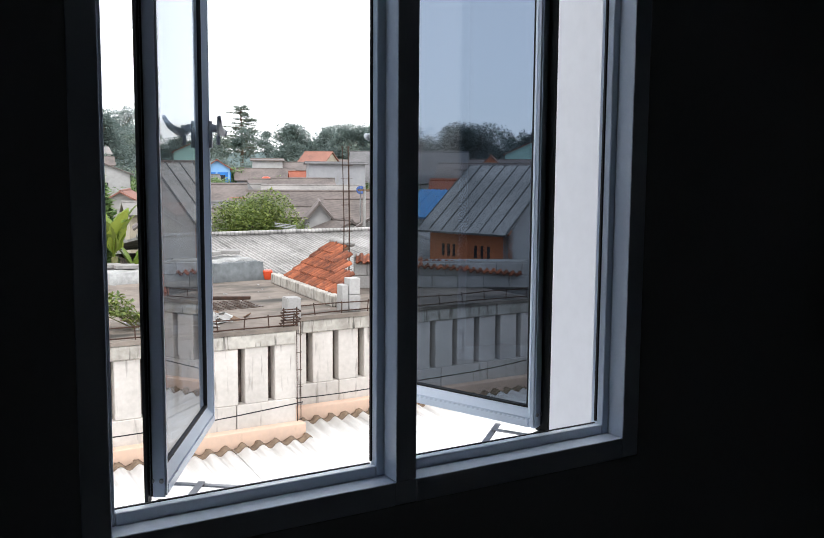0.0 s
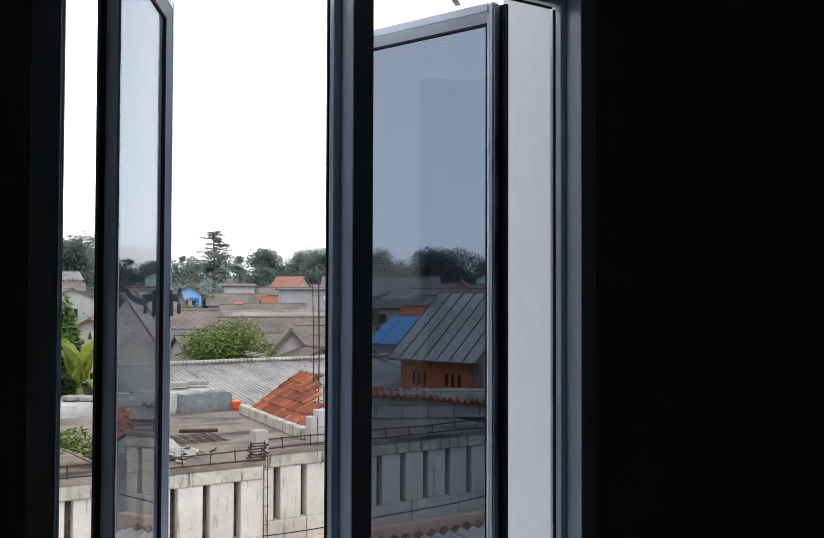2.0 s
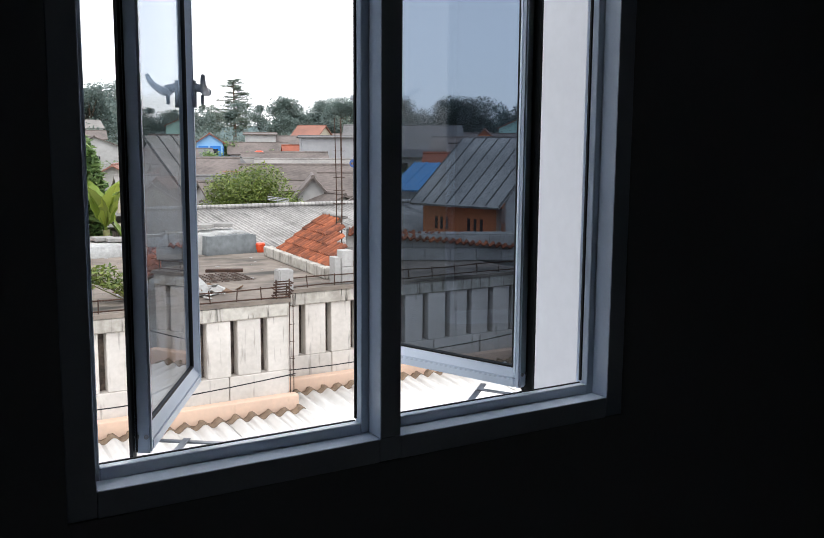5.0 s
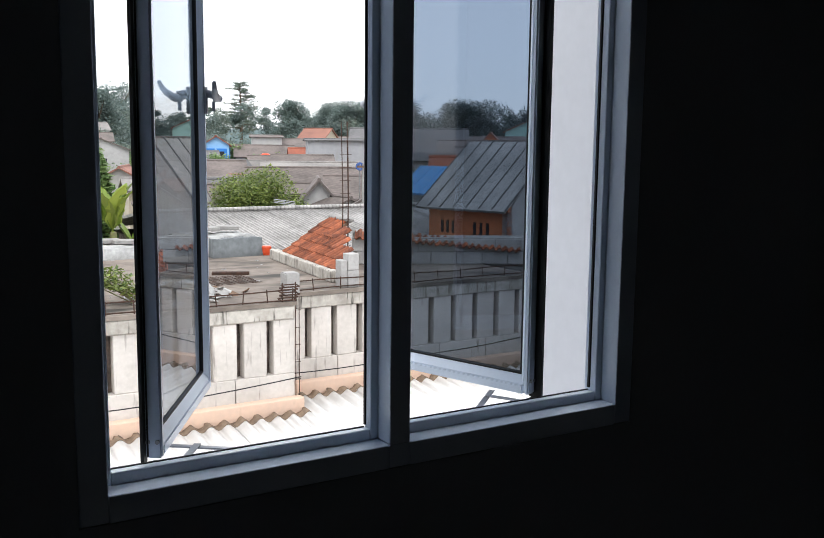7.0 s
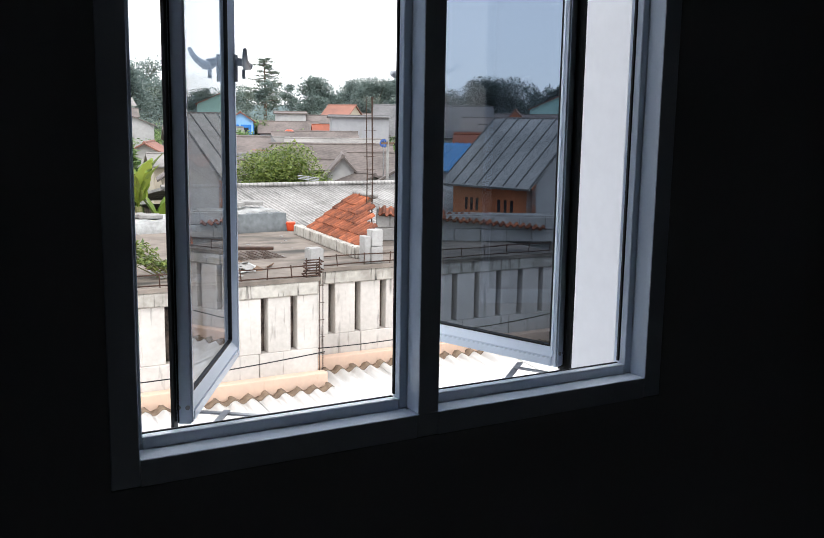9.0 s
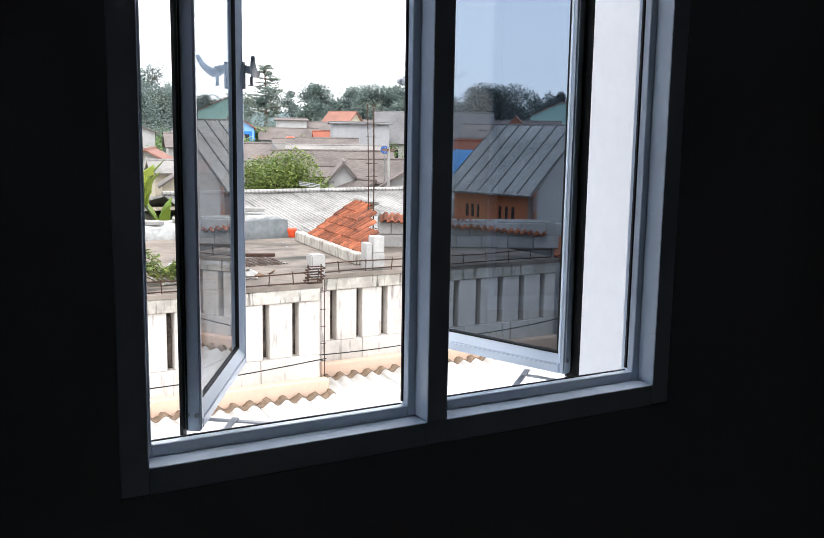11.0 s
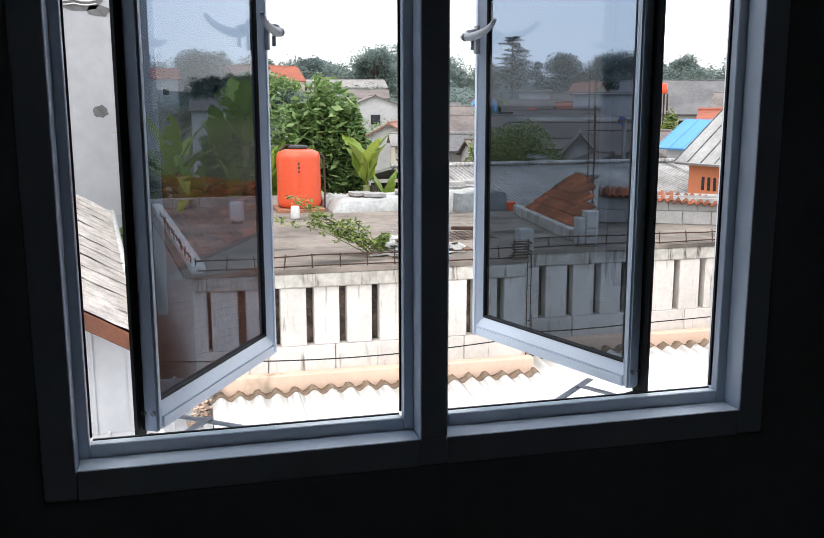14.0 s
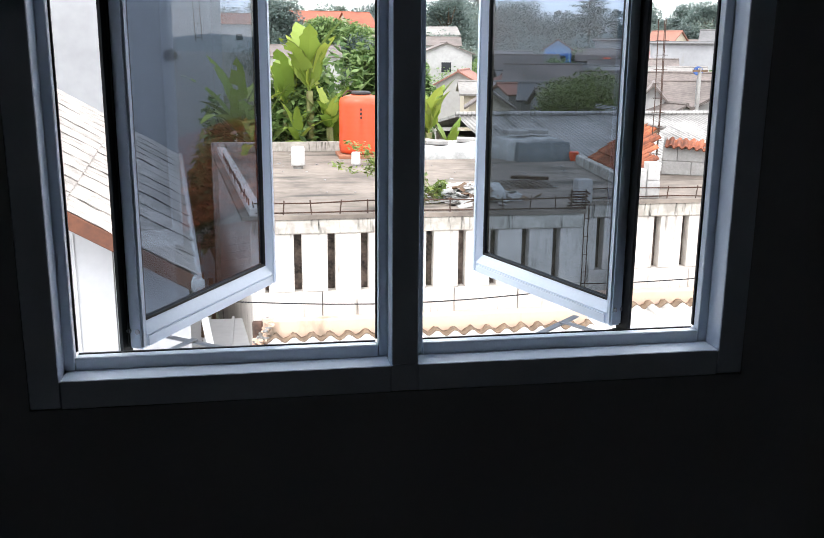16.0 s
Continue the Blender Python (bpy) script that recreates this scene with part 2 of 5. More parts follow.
M["dark_glass"] = mat("dark_window", (0.03, 0.035, 0.04), (0.02, 0.02, 0.025), 0.2, scale=1)
M["ground"] = mat("bare_ground", (0.15, 0.14, 0.10), (0.08, 0.09, 0.055), 0.95, scale=0.05, fine=1.0, bump=0.2)
M["bark"] = mat("bark", (0.15, 0.11, 0.08), (0.09, 0.07, 0.05), 0.9, scale=8, fine=40, bump=0.4)
M["roof_dirt"] = mat("brown_roof_dirt", (0.26, 0.19, 0.13), (0.13, 0.095, 0.07), 0.95, scale=7, fine=30, bump=0.4)
M["stem"] = mat("banana_stem", (0.22, 0.24, 0.09), (0.14, 0.12, 0.06), 0.7, scale=4, fine=20)
M["leaf_banana"] = leaf_mat("banana_leaf", (0.13, 0.22, 0.03), (0.34, 0.40, 0.07))
M["leaf_green"] = leaf_mat("broad_leaf", (0.06, 0.125, 0.035), (0.26, 0.36, 0.13), 0.42)
M["leaf_light"] = leaf_mat("light_leaf", (0.065, 0.11, 0.025), (0.235, 0.285, 0.065))
# far leaves and hill: the air's blue-grey haze is painted into these colours
M["leaf_far"] = leaf_mat("haze_tinted_far_leaf", (0.125, 0.172, 0.16), (0.18, 0.225, 0.198), 0.45)
M["leaf_dark"] = leaf_mat("haze_tinted_dark_leaf", (0.075, 0.108, 0.102), (0.11, 0.142, 0.13), 0.4)
M["leaf_haze"] = leaf_mat("haze_tinted_pale_leaf", (0.14, 0.18, 0.155), (0.21, 0.25, 0.20), 0.45)
M["hill"] = mat("haze_tinted_wooded_hill", (0.13, 0.17, 0.17), (0.10, 0.14, 0.14), 0.95, scale=0.02, fine=0.2)


# ---- building helpers ----
def box(bm, x0, x1, y0, y1, z0, z1, m=None):
    vs = [bm.verts.new((x, y, z)) for x in (x0, x1) for y in (y0, y1) for z in (z0, z1)]
    if m is not None:
        for v in vs:
            v.co = m @ v.co
    for f in ((0, 1, 3, 2), (4, 6, 7, 5), (0, 4, 5, 1), (2, 3, 7, 6), (0, 2, 6, 4), (1, 5, 7, 3)):
        bm.faces.new([vs[i] for i in f])
    return vs


def bevelled(x0, x1, y0, y1, z0, z1, b=0.003, m=None, seg=1):
    bm = bmesh.new()
    box(bm, x0, x1, y0, y1, z0, z1, m)
    bmesh.ops.bevel(bm, geom=bm.edges[:], offset=b, segments=seg, affect="EDGES")
    return bm


def tube(bm, path, r, sides=8, r2=None, cap=True):
    """A round bar along a path of points, tapering from r to r2."""
    path = [Vector(p) for p in path]
    rings, u = [], None
    for i, p in enumerate(path):
        d = (path[min(i + 1, len(path) - 1)] - path[max(i - 1, 0)]).normalized()
        u = d.orthogonal().normalized() if u is None else (u - d * u.dot(d)).normalized()
        v = d.cross(u)
        rr = r + ((r2 if r2 is not None else r) - r) * i / max(1, len(path) - 1)
        rings.append([bm.verts.new(p + (u * math.cos(a) + v * math.sin(a)) * rr) for a in (2 * math.pi * k / sides for k in range(sides))])
    for a, b in zip(rings, rings[1:]):
        for k in range(sides):
            bm.faces.new((a[k], a[(k + 1) % sides], b[(k + 1) % sides], b[k]))
    if cap:
        bm.faces.new(rings[0][::-1]), bm.faces.new(rings[-1])


def lathe(bm, profile, sides=32, at=(0, 0, 0)):
    """A body of revolution from (radius, height) rows, from the bottom up."""
    rings = [[bm.verts.new((at[0] + r * math.cos(2 * math.pi * k / sides), at[1] + r * math.sin(2 * math.pi * k / sides), at[2] + z)) for k in range(sides)] for r, z in profile]
    for a, b in zip(rings, rings[1:]):
        for k in range(sides):
            bm.faces.new((a[k], a[(k + 1) % sides], b[(k + 1) % sides], b[k]))
    bm.faces.new(rings[0][::-1]), bm.faces.new(rings[-1])


def mesh_of(bm, name, material, smooth=False):
    bmesh.ops.recalc_face_normals(bm, faces=bm.faces)
    me = bpy.data.meshes.new(name)
    bm.to_mesh(me)
    bm.free()
    me.materials.append(material)
    if smooth:
        for p in me.polygons:
            p.use_smooth = True
    return me


def part(name, bm, material, parent, label="", smooth=False):
    ob = new(name, mesh_of(bm, name, material, smooth))
    ob.parent = parent
    return tagged(ob, label)


def piece(name, me, parent, m):
    """One more object on a mesh that alike pieces share."""
    ob = new(name, me)
    ob.parent = parent
    ob.matrix_basis = m
    return ob


def thing(name, label, category, m=None, group="", kind=""):
    ob = new(name)
    ob.empty_display_size = 0.1
    if m is not None:
        ob.matrix_basis = m
    return tagged(ob, label, category, group, kind)


def solid(name, bm, material, label, category, kind="", smooth=False, m=None, group=""):
    ob = new(name, mesh_of(bm, name, material, smooth))
    if m is not None:
        ob.matrix_basis = m
    return tagged(ob, label, category, group, kind)


# ---- room ----
FL, CE = -1.0, 2.0
WT = 1.31
bm = bmesh.new()
box(bm, -2.2, -0.045, 0.0, 0.09, FL, CE), box(bm, 1.105, 3.4, 0.0, 0.09, FL, CE)
box(bm, -0.045, 1.105, 0.0, 0.09, FL, -0.045), box(bm, -0.045, 1.105, 0.0, 0.09, WT + 0.045, CE)
solid("wall_window", bm, M["paint_in"], "dark unlit painted wall round the window", "wall", "structure")
for nm, b in (("wall_back", (-2.2, 3.4, -4.2, -4.05)), ("wall_left", (-2.35, -2.2, -4.2, 0.09)), ("wall_right", (3.4, 3.55, -4.2, 0.09))):
    bm = bmesh.new()
    box(bm, *b, FL, CE)
    solid(nm, bm, M["paint_in"], "dark unlit painted room wall", "wall", "structure")
bm = bmesh.new()
box(bm, -2.35, 3.55, -4.2, 0.09, FL - 0.12, FL)
solid("floor", bm, M["floor"], "dark unlit tiled room floor", "floor", "structure")
bm = bmesh.new()
box(bm, -2.35, 3.55, -4.2, 0.09, CE, CE + 0.12)
solid("ceiling", bm, M["paint_in"], "dark unlit plain ceiling", "ceiling", "structure")
# outer skin of the house below and beside the window, and the white wall that stands out from it
bm = bmesh.new()
box(bm, -2.35, -0.047, 0.093, 0.104, -5.0, 3.2), box(bm, 1.107, 1.618, 0.093, 0.104, -5.0, 3.2), box(bm, 1.772, 3.55, 0.093, 0.104, -5.0, 3.2)
box(bm, -0.047, 1.107, 0.093, 0.104, -5.0, -0.047), box(bm, -0.047, 1.107, 0.093, 0.104, WT + 0.047, 3.2)
solid("wall_outer", bm, M["plaster"], "white plastered outside face of the house", "wall", "structure")
bm = bevelled(1.62, 1.77, 0.093, 0.98, -5.0, 3.2, 0.006)
solid("wall_fin", bm, M["plaster"], "smooth white plastered wall standing out beside the window", "wall", "structure")

# ---- window ----
window = thing("window_1", "white aluminium double casement window with both sashes open outwards", "window", kind="structure")


def frame_bar(name, along, a0, a1, c, side):
    """One bar of the window frame: a flat inner part and a raised stop towards the outside. along 'x' or 'z'; c: its opening edge; side: +1 where the opening lies above or right of it."""
    bm = bmesh.new()
    lo, hi = (c - 0.0446, c) if side > 0 else (c, c + 0.0446)
    st = 0.02 if along == "x" else 0.015
    slo, shi = (c - 0.0446, c + st) if side > 0 else (c - st, c + 0.0446)
    if along == "x":
        box(bm, a0, a1, 0.0, 0.047, lo, hi), box(bm, a0 + 0.0155, a1 - 0.0155, 0.0472, 0.066, slo, shi), box(bm, a0, a1, 0.0662, 0.1, lo, hi)
    else:
        box(bm, lo, hi, 0.0, 0.047, a0, a1), box(bm, slo, shi, 0.0472, 0.066, a0, a1), box(bm, lo, hi, 0.0662, 0.1, a0, a1)
    bmesh.ops.bevel(bm, geom=bm.edges[:], offset=0.0015, segments=1, affect="EDGES")
    return part(name, bm, M["alu"], window)


OP = ((0.0, 0.503), (0.546, 1.06))
frame_bar("jamb", "z", -0.043, WT + 0.043, 0.0, 1)
frame_bar("jamb", "z", -0.043, WT + 0.043, 1.06, -1)
bm = bmesh.new()
box(bm, 0.503, 0.546, 0.0, 0.047, 0.0005, WT), box(bm, 0.488, 0.561, 0.0472, 0.066, 0.0005, WT), box(bm, 0.503, 0.546, 0.0662, 0.1, 0.0005, WT)
bmesh.ops.bevel(bm, geom=bm.edges[:], offset=0.0015, segments=1, affect="EDGES")
part("mullion", bm, M["alu"], window)
for a, b in ((0.0005, 0.5025), (0.5465, 1.0595)):
    frame_bar("sill_bar", "x", a, b, 0.0, 1)
    frame_bar("head_bar", "x", a, b, WT, -1)
bm = bmesh.new()
box(bm, 0.5028, 0.5462, 0.0005, 0.0995, -0.043, -0.0001), box(bm, 0.5028, 0.5462, 0.0005, 0.0995, WT + 0.0001, WT + 0.043)
part("bar_joint", bm, M["alu"], window)
# black weather seal on the stop
bm = bmesh.new()
for x0, x1 in OP:
    for b in ((x0 + 0.0125, x0 + 0.0175), (x1 - 0.0175, x1 - 0.0125)):
        box(bm, *b, 0.0665, 0.0715, 0.024, WT - 0.024)
    box(bm, x0 + 0.024, x1 - 0.024, 0.0665, 0.0715, WT - 0.023, WT - 0.018)
    box(bm, x0 + 0.018, x1 - 0.018, 0.0665, 0.0705, 0.0175, 0.0212)
part("weather_seal", bm, M["rubber"], window, "black rubber weather seal")


def sash(hinge, angle, flip, lip):
    """An open casement sash. Local x runs from the hinge stile to the free stile, local y through its thickness (0 is the room face), z up."""
    W, H, T = 0.466, 1.283, 0.028
    S, R = 0.014, 0.022  # face widths of stiles and rails
    m = pose(hinge[0], hinge[1], 0.012, 0, 0, angle)
    k = flip
    bm = bmesh.new()

    def bar(x0, x1, z0, z1):
        box(bm, x0, x1, *sorted((0.0, k * T)), z0, z1, m)
    bar(0, S, 0, H), bar(W - S, W, 0, H), bar(S + 0.0004, W - S - 0.0004, 0, R), bar(S + 0.0004, W - S - 0.0004, H - R, H)
    bmesh.ops.bevel(bm, geom=bm.edges[:], offset=0.0035, segments=2, affect="EDGES")
    ob = part("sash", bm, M["alu"], window, "white aluminium casement sash standing open")
    # sloping glazing bead, glass and black glazing seal
    bm = bmesh.new()
    gx, gz = S + 0.012, R + 0.019
    outer = ((S, R), (W - S, R), (W - S, H - R), (S, H - R))
    inner = ((gx, gz), (W - gx, gz), (W - gx, H - gz), (gx, H - gz))
    for i in range(4):
        j = (i + 1) % 4
        rim = [(outer[i], 0.002), (outer[j], 0.002), (inner[j], 0.013), (inner[i], 0.013), (outer[i], 0.024), (outer[j], 0.024), (inner[j], 0.024), (inner[i], 0.024)]
        v = [bm.verts.new(m @ Vector((c[0], k * y, c[1]))) for c, y in rim]
        for f in ((0, 1, 2, 3), (4, 7, 6, 5), (0, 4, 5, 1), (3, 2, 6, 7), (0, 3, 7, 4), (1, 5, 6, 2)):
            bm.faces.new([v[n] for n in f])
    part("glazing_bead", bm, M["alu"], ob)
    bm = bmesh.new()
    for b in ((gx, gx + 0.003, gz, H - gz), (W - gx - 0.003, W - gx, gz, H - gz), (gx + 0.003, W - gx - 0.003, gz, gz + 0.004), (gx + 0.003, W - gx - 0.003, H - gz - 0.004, H - gz)):
        box(bm, b[0], b[1], *sorted((k * 0.0115, k * 0.0245)), b[2], b[3], m)
    part("glazing_seal", bm, M["rubber"], ob, "black glazing seal")
    bm = bmesh.new()
    box(bm, gx + 0.001, W - gx - 0.001, *sorted((k * 0.0155, k * 0.0205)), gz + 0.001, H - gz - 0.001, m)
    pane = part("glass_pane", bm, M["glass"], ob, "dark blue-grey tinted glass pane")
    pane.visible_shadow = False
    # black seal lips and groove on the hinge edge
    bm = bmesh.new()
    box(bm, -lip[0], 0.012, *sorted((k * lip[1], k * lip[2])), -0.008, H - 0.004, m)
    box(bm, -0.0035, -0.0004, *sorted((k * 0.023, k * 0.0255)), 0.004, H - 0.004, m)
    part("edge_seal", bm, M["rubber"], ob, "black rubber edge seal")
    for dx in (0.0, 0.02):
        bm = bmesh.new()
        tube(bm, [m @ Vector((-0.003, k * (0.008 + dx * 0.8), 0.03)), m @ Vector((0.002, k * (0.008 + dx * 0.8), 0.03))], 0.004, 10)
        part("screw", bm, M["steel"], ob)
    # cockspur handle on the free stile
    bm = bmesh.new()
    zc = 0.629
    xs = W - 0.012
    box(bm, xs - 0.007, xs + 0.007, *sorted((-k * 0.0002, -k * 0.006)), zc - 0.032, zc + 0.024, m)
    tube(bm, [m @ Vector((xs, -k * 0.005, zc + 0.01)), m @ Vector((xs, -k * 0.026, zc + 0.006))], 0.009, 10)
    tube(bm, [m @ Vector(p) for p in ((xs + 0.012, -k * 0.024, zc + 0.002), (xs - 0.015, -k * 0.027, zc + 0.000), (xs - 0.045, -k * 0.031, zc + 0.004), (xs - 0.072, -k * 0.034, zc + 0.009), (xs - 0.094, -k * 0.037, zc + 0.018), (xs - 0.106, -k * 0.039, zc + 0.027))], 0.010, 10, 0.004)
    tube(bm, [m @ Vector(p) for p in ((xs + 0.002, -k * 0.03, zc), (xs + 0.022, -k * 0.022, zc + 0.002), (xs + 0.034, -k * 0.012, zc + 0.008))], 0.008, 8, 0.005)
    tube(bm, [m @ Vector((xs - 0.008, -k * 0.02, zc - 0.006)), m @ Vector((xs - 0.008, -k * 0.02, zc - 0.026))], 0.004, 8)
    part("handle", bm, M["handle"], ob, "white curved cockspur handle, greyed to look backlit", smooth=True)
    return ob


def flat_arm(name, a, b, z, w, parent):
    a, b = Vector(a), Vector(b)
    d = (b - a)
    m = pose(a.x, a.y, z, 0, 0, math.degrees(math.atan2(d.y, d.x)))
    return part(name, bevelled(-0.008, d.length + 0.008, -w / 2, w / 2, -0.0015, 0.0015, 0.0007, m), M["steel"], parent, "steel friction stay arm")


left_sash = sash((0.112, 0.097), 61.4, 1, (0.013, 0.0285, 0.034))
right_sash = sash((0.911, 0.113), 108.6, -1, (0.018, 0.0235, 0.031))
for z in (0.006, WT - 0.006):
    flat_arm("stay_arm", (0.281, 0.074), (0.150, 0.176), z, 0.013, left_sash)
    flat_arm("stay_arm", (0.138, 0.072), (0.186, 0.146), z + 0.0035, 0.013, left_sash)
    flat_arm("stay_arm", (0.748, 0.080), (0.875, 0.198), z, 0.013, right_sash)
    flat_arm("stay_arm", (0.884, 0.084), (0.842, 0.158), z + 0.0035, 0.013, right_sash)
for a, b, ob in (((0.095, 0.098), (0.150, 0.070), left_sash), ((0.930, 0.108), (0.872, 0.082), right_sash)):
    d = Vector(b) - Vector(a)
    m = pose(a[0], a[1], 0.006, 0, 0, math.degrees(math.atan2(d.y, d.x)))
    part("hinge_foot", bevelled(0, d.length, -0.006, 0.006, -0.004, 0.005, 0.001, m), M["rubber"], ob, "black hinge shoe")

# ---- ground and far land ----
bm = bmesh.new()
gx = [-900, -300, -120, -60, -30, -15, 0, 15, 30, 60, 120, 300, 900]
gy = [0.22, 15, 30, 60, 100, 160, 300, 900, 2500]
rows = [[bm.verts.new((x, y, -5.0)) for x in gx] for y in gy]
for a, b in zip(rows, rows[1:]):
    for i in range(len(gx) - 1):
        bm.faces.new((a[i], a[i + 1], b[i + 1], b[i]))
solid("ground", bm, M["ground"], "bare earth and weeds between the houses", "ground", "structure")
bm = bmesh.new()
prev = None
for i in range(61):
    x = -500 + i * 30
    h = 16 + 14 * math.exp(-((x - 98) / 26) ** 2) + 3 * math.sin(i * 0.7)
    cur = [bm.verts.new((x, 640, -6)), bm.verts.new((x, 652, h * 0.75)), bm.verts.new((x, 690, h)), bm.verts.new((x, 760, -6))]
    if prev:
        for k in range(3):
            bm.faces.new((prev[k], cur[k], cur[k + 1], prev[k + 1]))
    prev = cur
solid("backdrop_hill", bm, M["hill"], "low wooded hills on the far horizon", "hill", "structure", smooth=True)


# ---- plants ----
def leaf_quads(bm, rnd, centre, radii, count, size, lean=0.5):
    """Many small folded leaves in an uneven cloud."""
    cx, cy, cz = centre
    for _ in range(count):
        d = Vector((rnd.gauss(0, 1), rnd.gauss(0, 1), rnd.gauss(0, 1))).normalized() * (rnd.random() ** 0.4)
        p = Vector((cx + d.x * radii[0], cy + d.y * radii[1], cz + d.z * radii[2]))
        s = size * rnd.uniform(0.6, 1.4)
        u = Vector((rnd.gauss(0, 1), rnd.gauss(0, 1), rnd.gauss(0, lean))).normalized()
        v = u.cross(Vector((rnd.gauss(0, .5), rnd.gauss(0, .5), 1))).normalized()
        q = [p - u * s, p + v * s * 0.42, p + u * s, p - v * s * 0.42]
        vs = [bm.verts.new(t) for t in q]
        bm.faces.new(vs)


def tree(name, label, x, y, base, top, spread, leaf, material, seed, clumps=14, per=90, category="tree", low=0.35, parent_kind=""):
    rnd = random.Random(seed)
    ob = thing(name, label, category, kind=parent_kind)
    H = top - base
    bm = bmesh.new()
    tube(bm, [(x, y, base - 0.1), (x + spread * 0.05, y, base + H * 0.3), (x - spread * 0.03, y, base + H * 0.7)], H * 0.028, 8, H * 0.012)
    ends = []
    for i in range(clumps):
        a, t = rnd.uniform(0, 6.283), rnd.random()
        r = spread * (0.25 + 0.6 * rnd.random()) * (1 - 0.45 * t)
        e = Vector((x + r * math.cos(a), y + r * math.sin(a), base + H * (low + (0.93 - low) * t)))
        ends.append((e, t))
        s = Vector((x, y, base + H * (0.2 + 0.4 * t)))
        tube(bm, [s, s.lerp(e, 0.55) + Vector((0, 0, H * 0.03)), e], H * 0.011, 5, H * 0.003)
    part("trunk", bm, M["bark"], ob)
    bm = bmesh.new()
    for e, t in ends:
        k = rnd.uniform(0.7, 1.25)
        leaf_quads(bm, rnd, e, (spread * 0.36 * k, spread * 0.36 * k, H * 0.13 * k), per, leaf)
    part("crown", bm, material, ob)
    return ob


def banana(x, y, base, height, seed, leaves=8, length=1.3, upright=0.0, group="banana plants", broad=1.15):
    rnd = random.Random(seed)
    ob = thing("banana_plant", "banana plant with broad bright green leaves", "banana plant", group=group)
    bm = bmesh.new()
    tube(bm, [(x, y, base), (x + 0.03, y, base + height * 0.35), (x, y, base + height * 0.62)], 0.10, 10, 0.06)
    part("stem", bm, M["stem"], ob)
    for i in range(leaves):
        a = i * 2.4 + rnd.uniform(-0.3, 0.3)
        up = rnd.uniform(0.55 + upright * 0.35, 1.35) if i > 1 + upright * 2 else 1.5
        L, wid = length * rnd.uniform(0.7, 1.15), rnd.uniform(0.10, 0.145) * length / 1.3 * broad
        bm = bmesh.new()
        d, z0 = Vector((math.cos(a), math.sin(a), 0)), base + height * 0.6
        side = Vector((-math.sin(a), math.cos(a), 0))
        prev, p, ang = None, Vector((x, y, z0)), up
        for s in range(17):
            t = s / 16
            w = wid * (0.10 if t < 0.15 else math.sin(math.pi * min(1, 0.12 + 0.9 * t)) ** 0.6)
            w = max(w, 0.012)
            nrm = Vector((0, 0, 1)) * 0.25 * w
            wl_, wr_ = w * rnd.uniform(0.72, 1.05), w * rnd.uniform(0.72, 1.05)
            cur = [bm.verts.new(p - side * wl_ + nrm), bm.verts.new(p), bm.verts.new(p + side * wr_ + nrm)]
            if prev:
                for q in (0, 1):
                    if rnd.random() > 0.06 or s < 4:
                        bm.faces.new((prev[q], prev[q + 1], cur[q + 1], cur[q]))
            prev = cur
            p = p + (d * math.cos(ang) + Vector((0, 0, 1)) * math.sin(ang)) * (L / 16)
            ang -= rnd.uniform(0.05, 0.15) * (1.6 - up * 0.75)
        part("leaf", bm, M["leaf_banana"] if i % 4 else M["leaf_light"], ob)
    return ob


# ---- neighbour's flat-roofed building ----
ZT, ZL, ZS, ZB, ZD = -1.245, -1.40, -2.03, -2.30, -1.20
ROT = -5.3
nb = thing("flat_roofed_building", "unfinished flat-roofed building with slotted stained concrete walls", "building")


def slotted_wall(x0, x1, y, first, pitch, slot):
    """Wall panels standing between upright slots, a band of blocks below and a stained edge beam above."""
    edges, c = [x0], first
    while c < x1 - 0.1:
        edges += [c - slot / 2, c + slot / 2]
        c += pitch
    edges.append(x1)
    for a, b in zip(edges[::2], edges[1::2]):
        rnd = random.Random(round(a * 100))
        part("wall_panel", bevelled(a, b, y + rnd.uniform(-0.008, 0.008), y + 0.14, ZS, ZL, 0.008), M["concrete_wall"], nb)
    n = max(1, round((x1 - x0) / 0.72))
    for i in range(n):
        a, b = x0 + (x1 - x0) * i / n, x0 + (x1 - x0) * (i + 1) / n
        part("base_block", bevelled(a + 0.004, b - 0.004, y - 0.012, y + 0.14, ZB - 0.6, ZS - 0.001, 0.007), M["concrete_wall"], nb)
    bm = bevelled(x0, x1, y - 0.03, y + 0.16, ZL + 0.001, ZT, 0.012)
    part("edge_beam", bm, M["lintel"], nb)


slotted_wall(0.22, 3.80, 8.0, 0.335, 0.352, 0.082)
slotted_wall(3.86, 7.62, 8.55, 4.22, 0.353, 0.082)
bm = bmesh.new()
box(bm, 3.66, 3.80, 8.15, 8.6, ZB - 0.6, ZT)
part("return_wall", bm, M["concrete_wall"], nb)
# splayed side wall
bm = bevelled(0, 0.14, 0, 6.2, ZB - 2.2, ZD + 0.08, 0.01, pose(0.20, 8.0, 0, 0, 0, 5.3))
part("side_wall", bm, M["concrete_wall"], nb, "pale streaked concrete side wall")
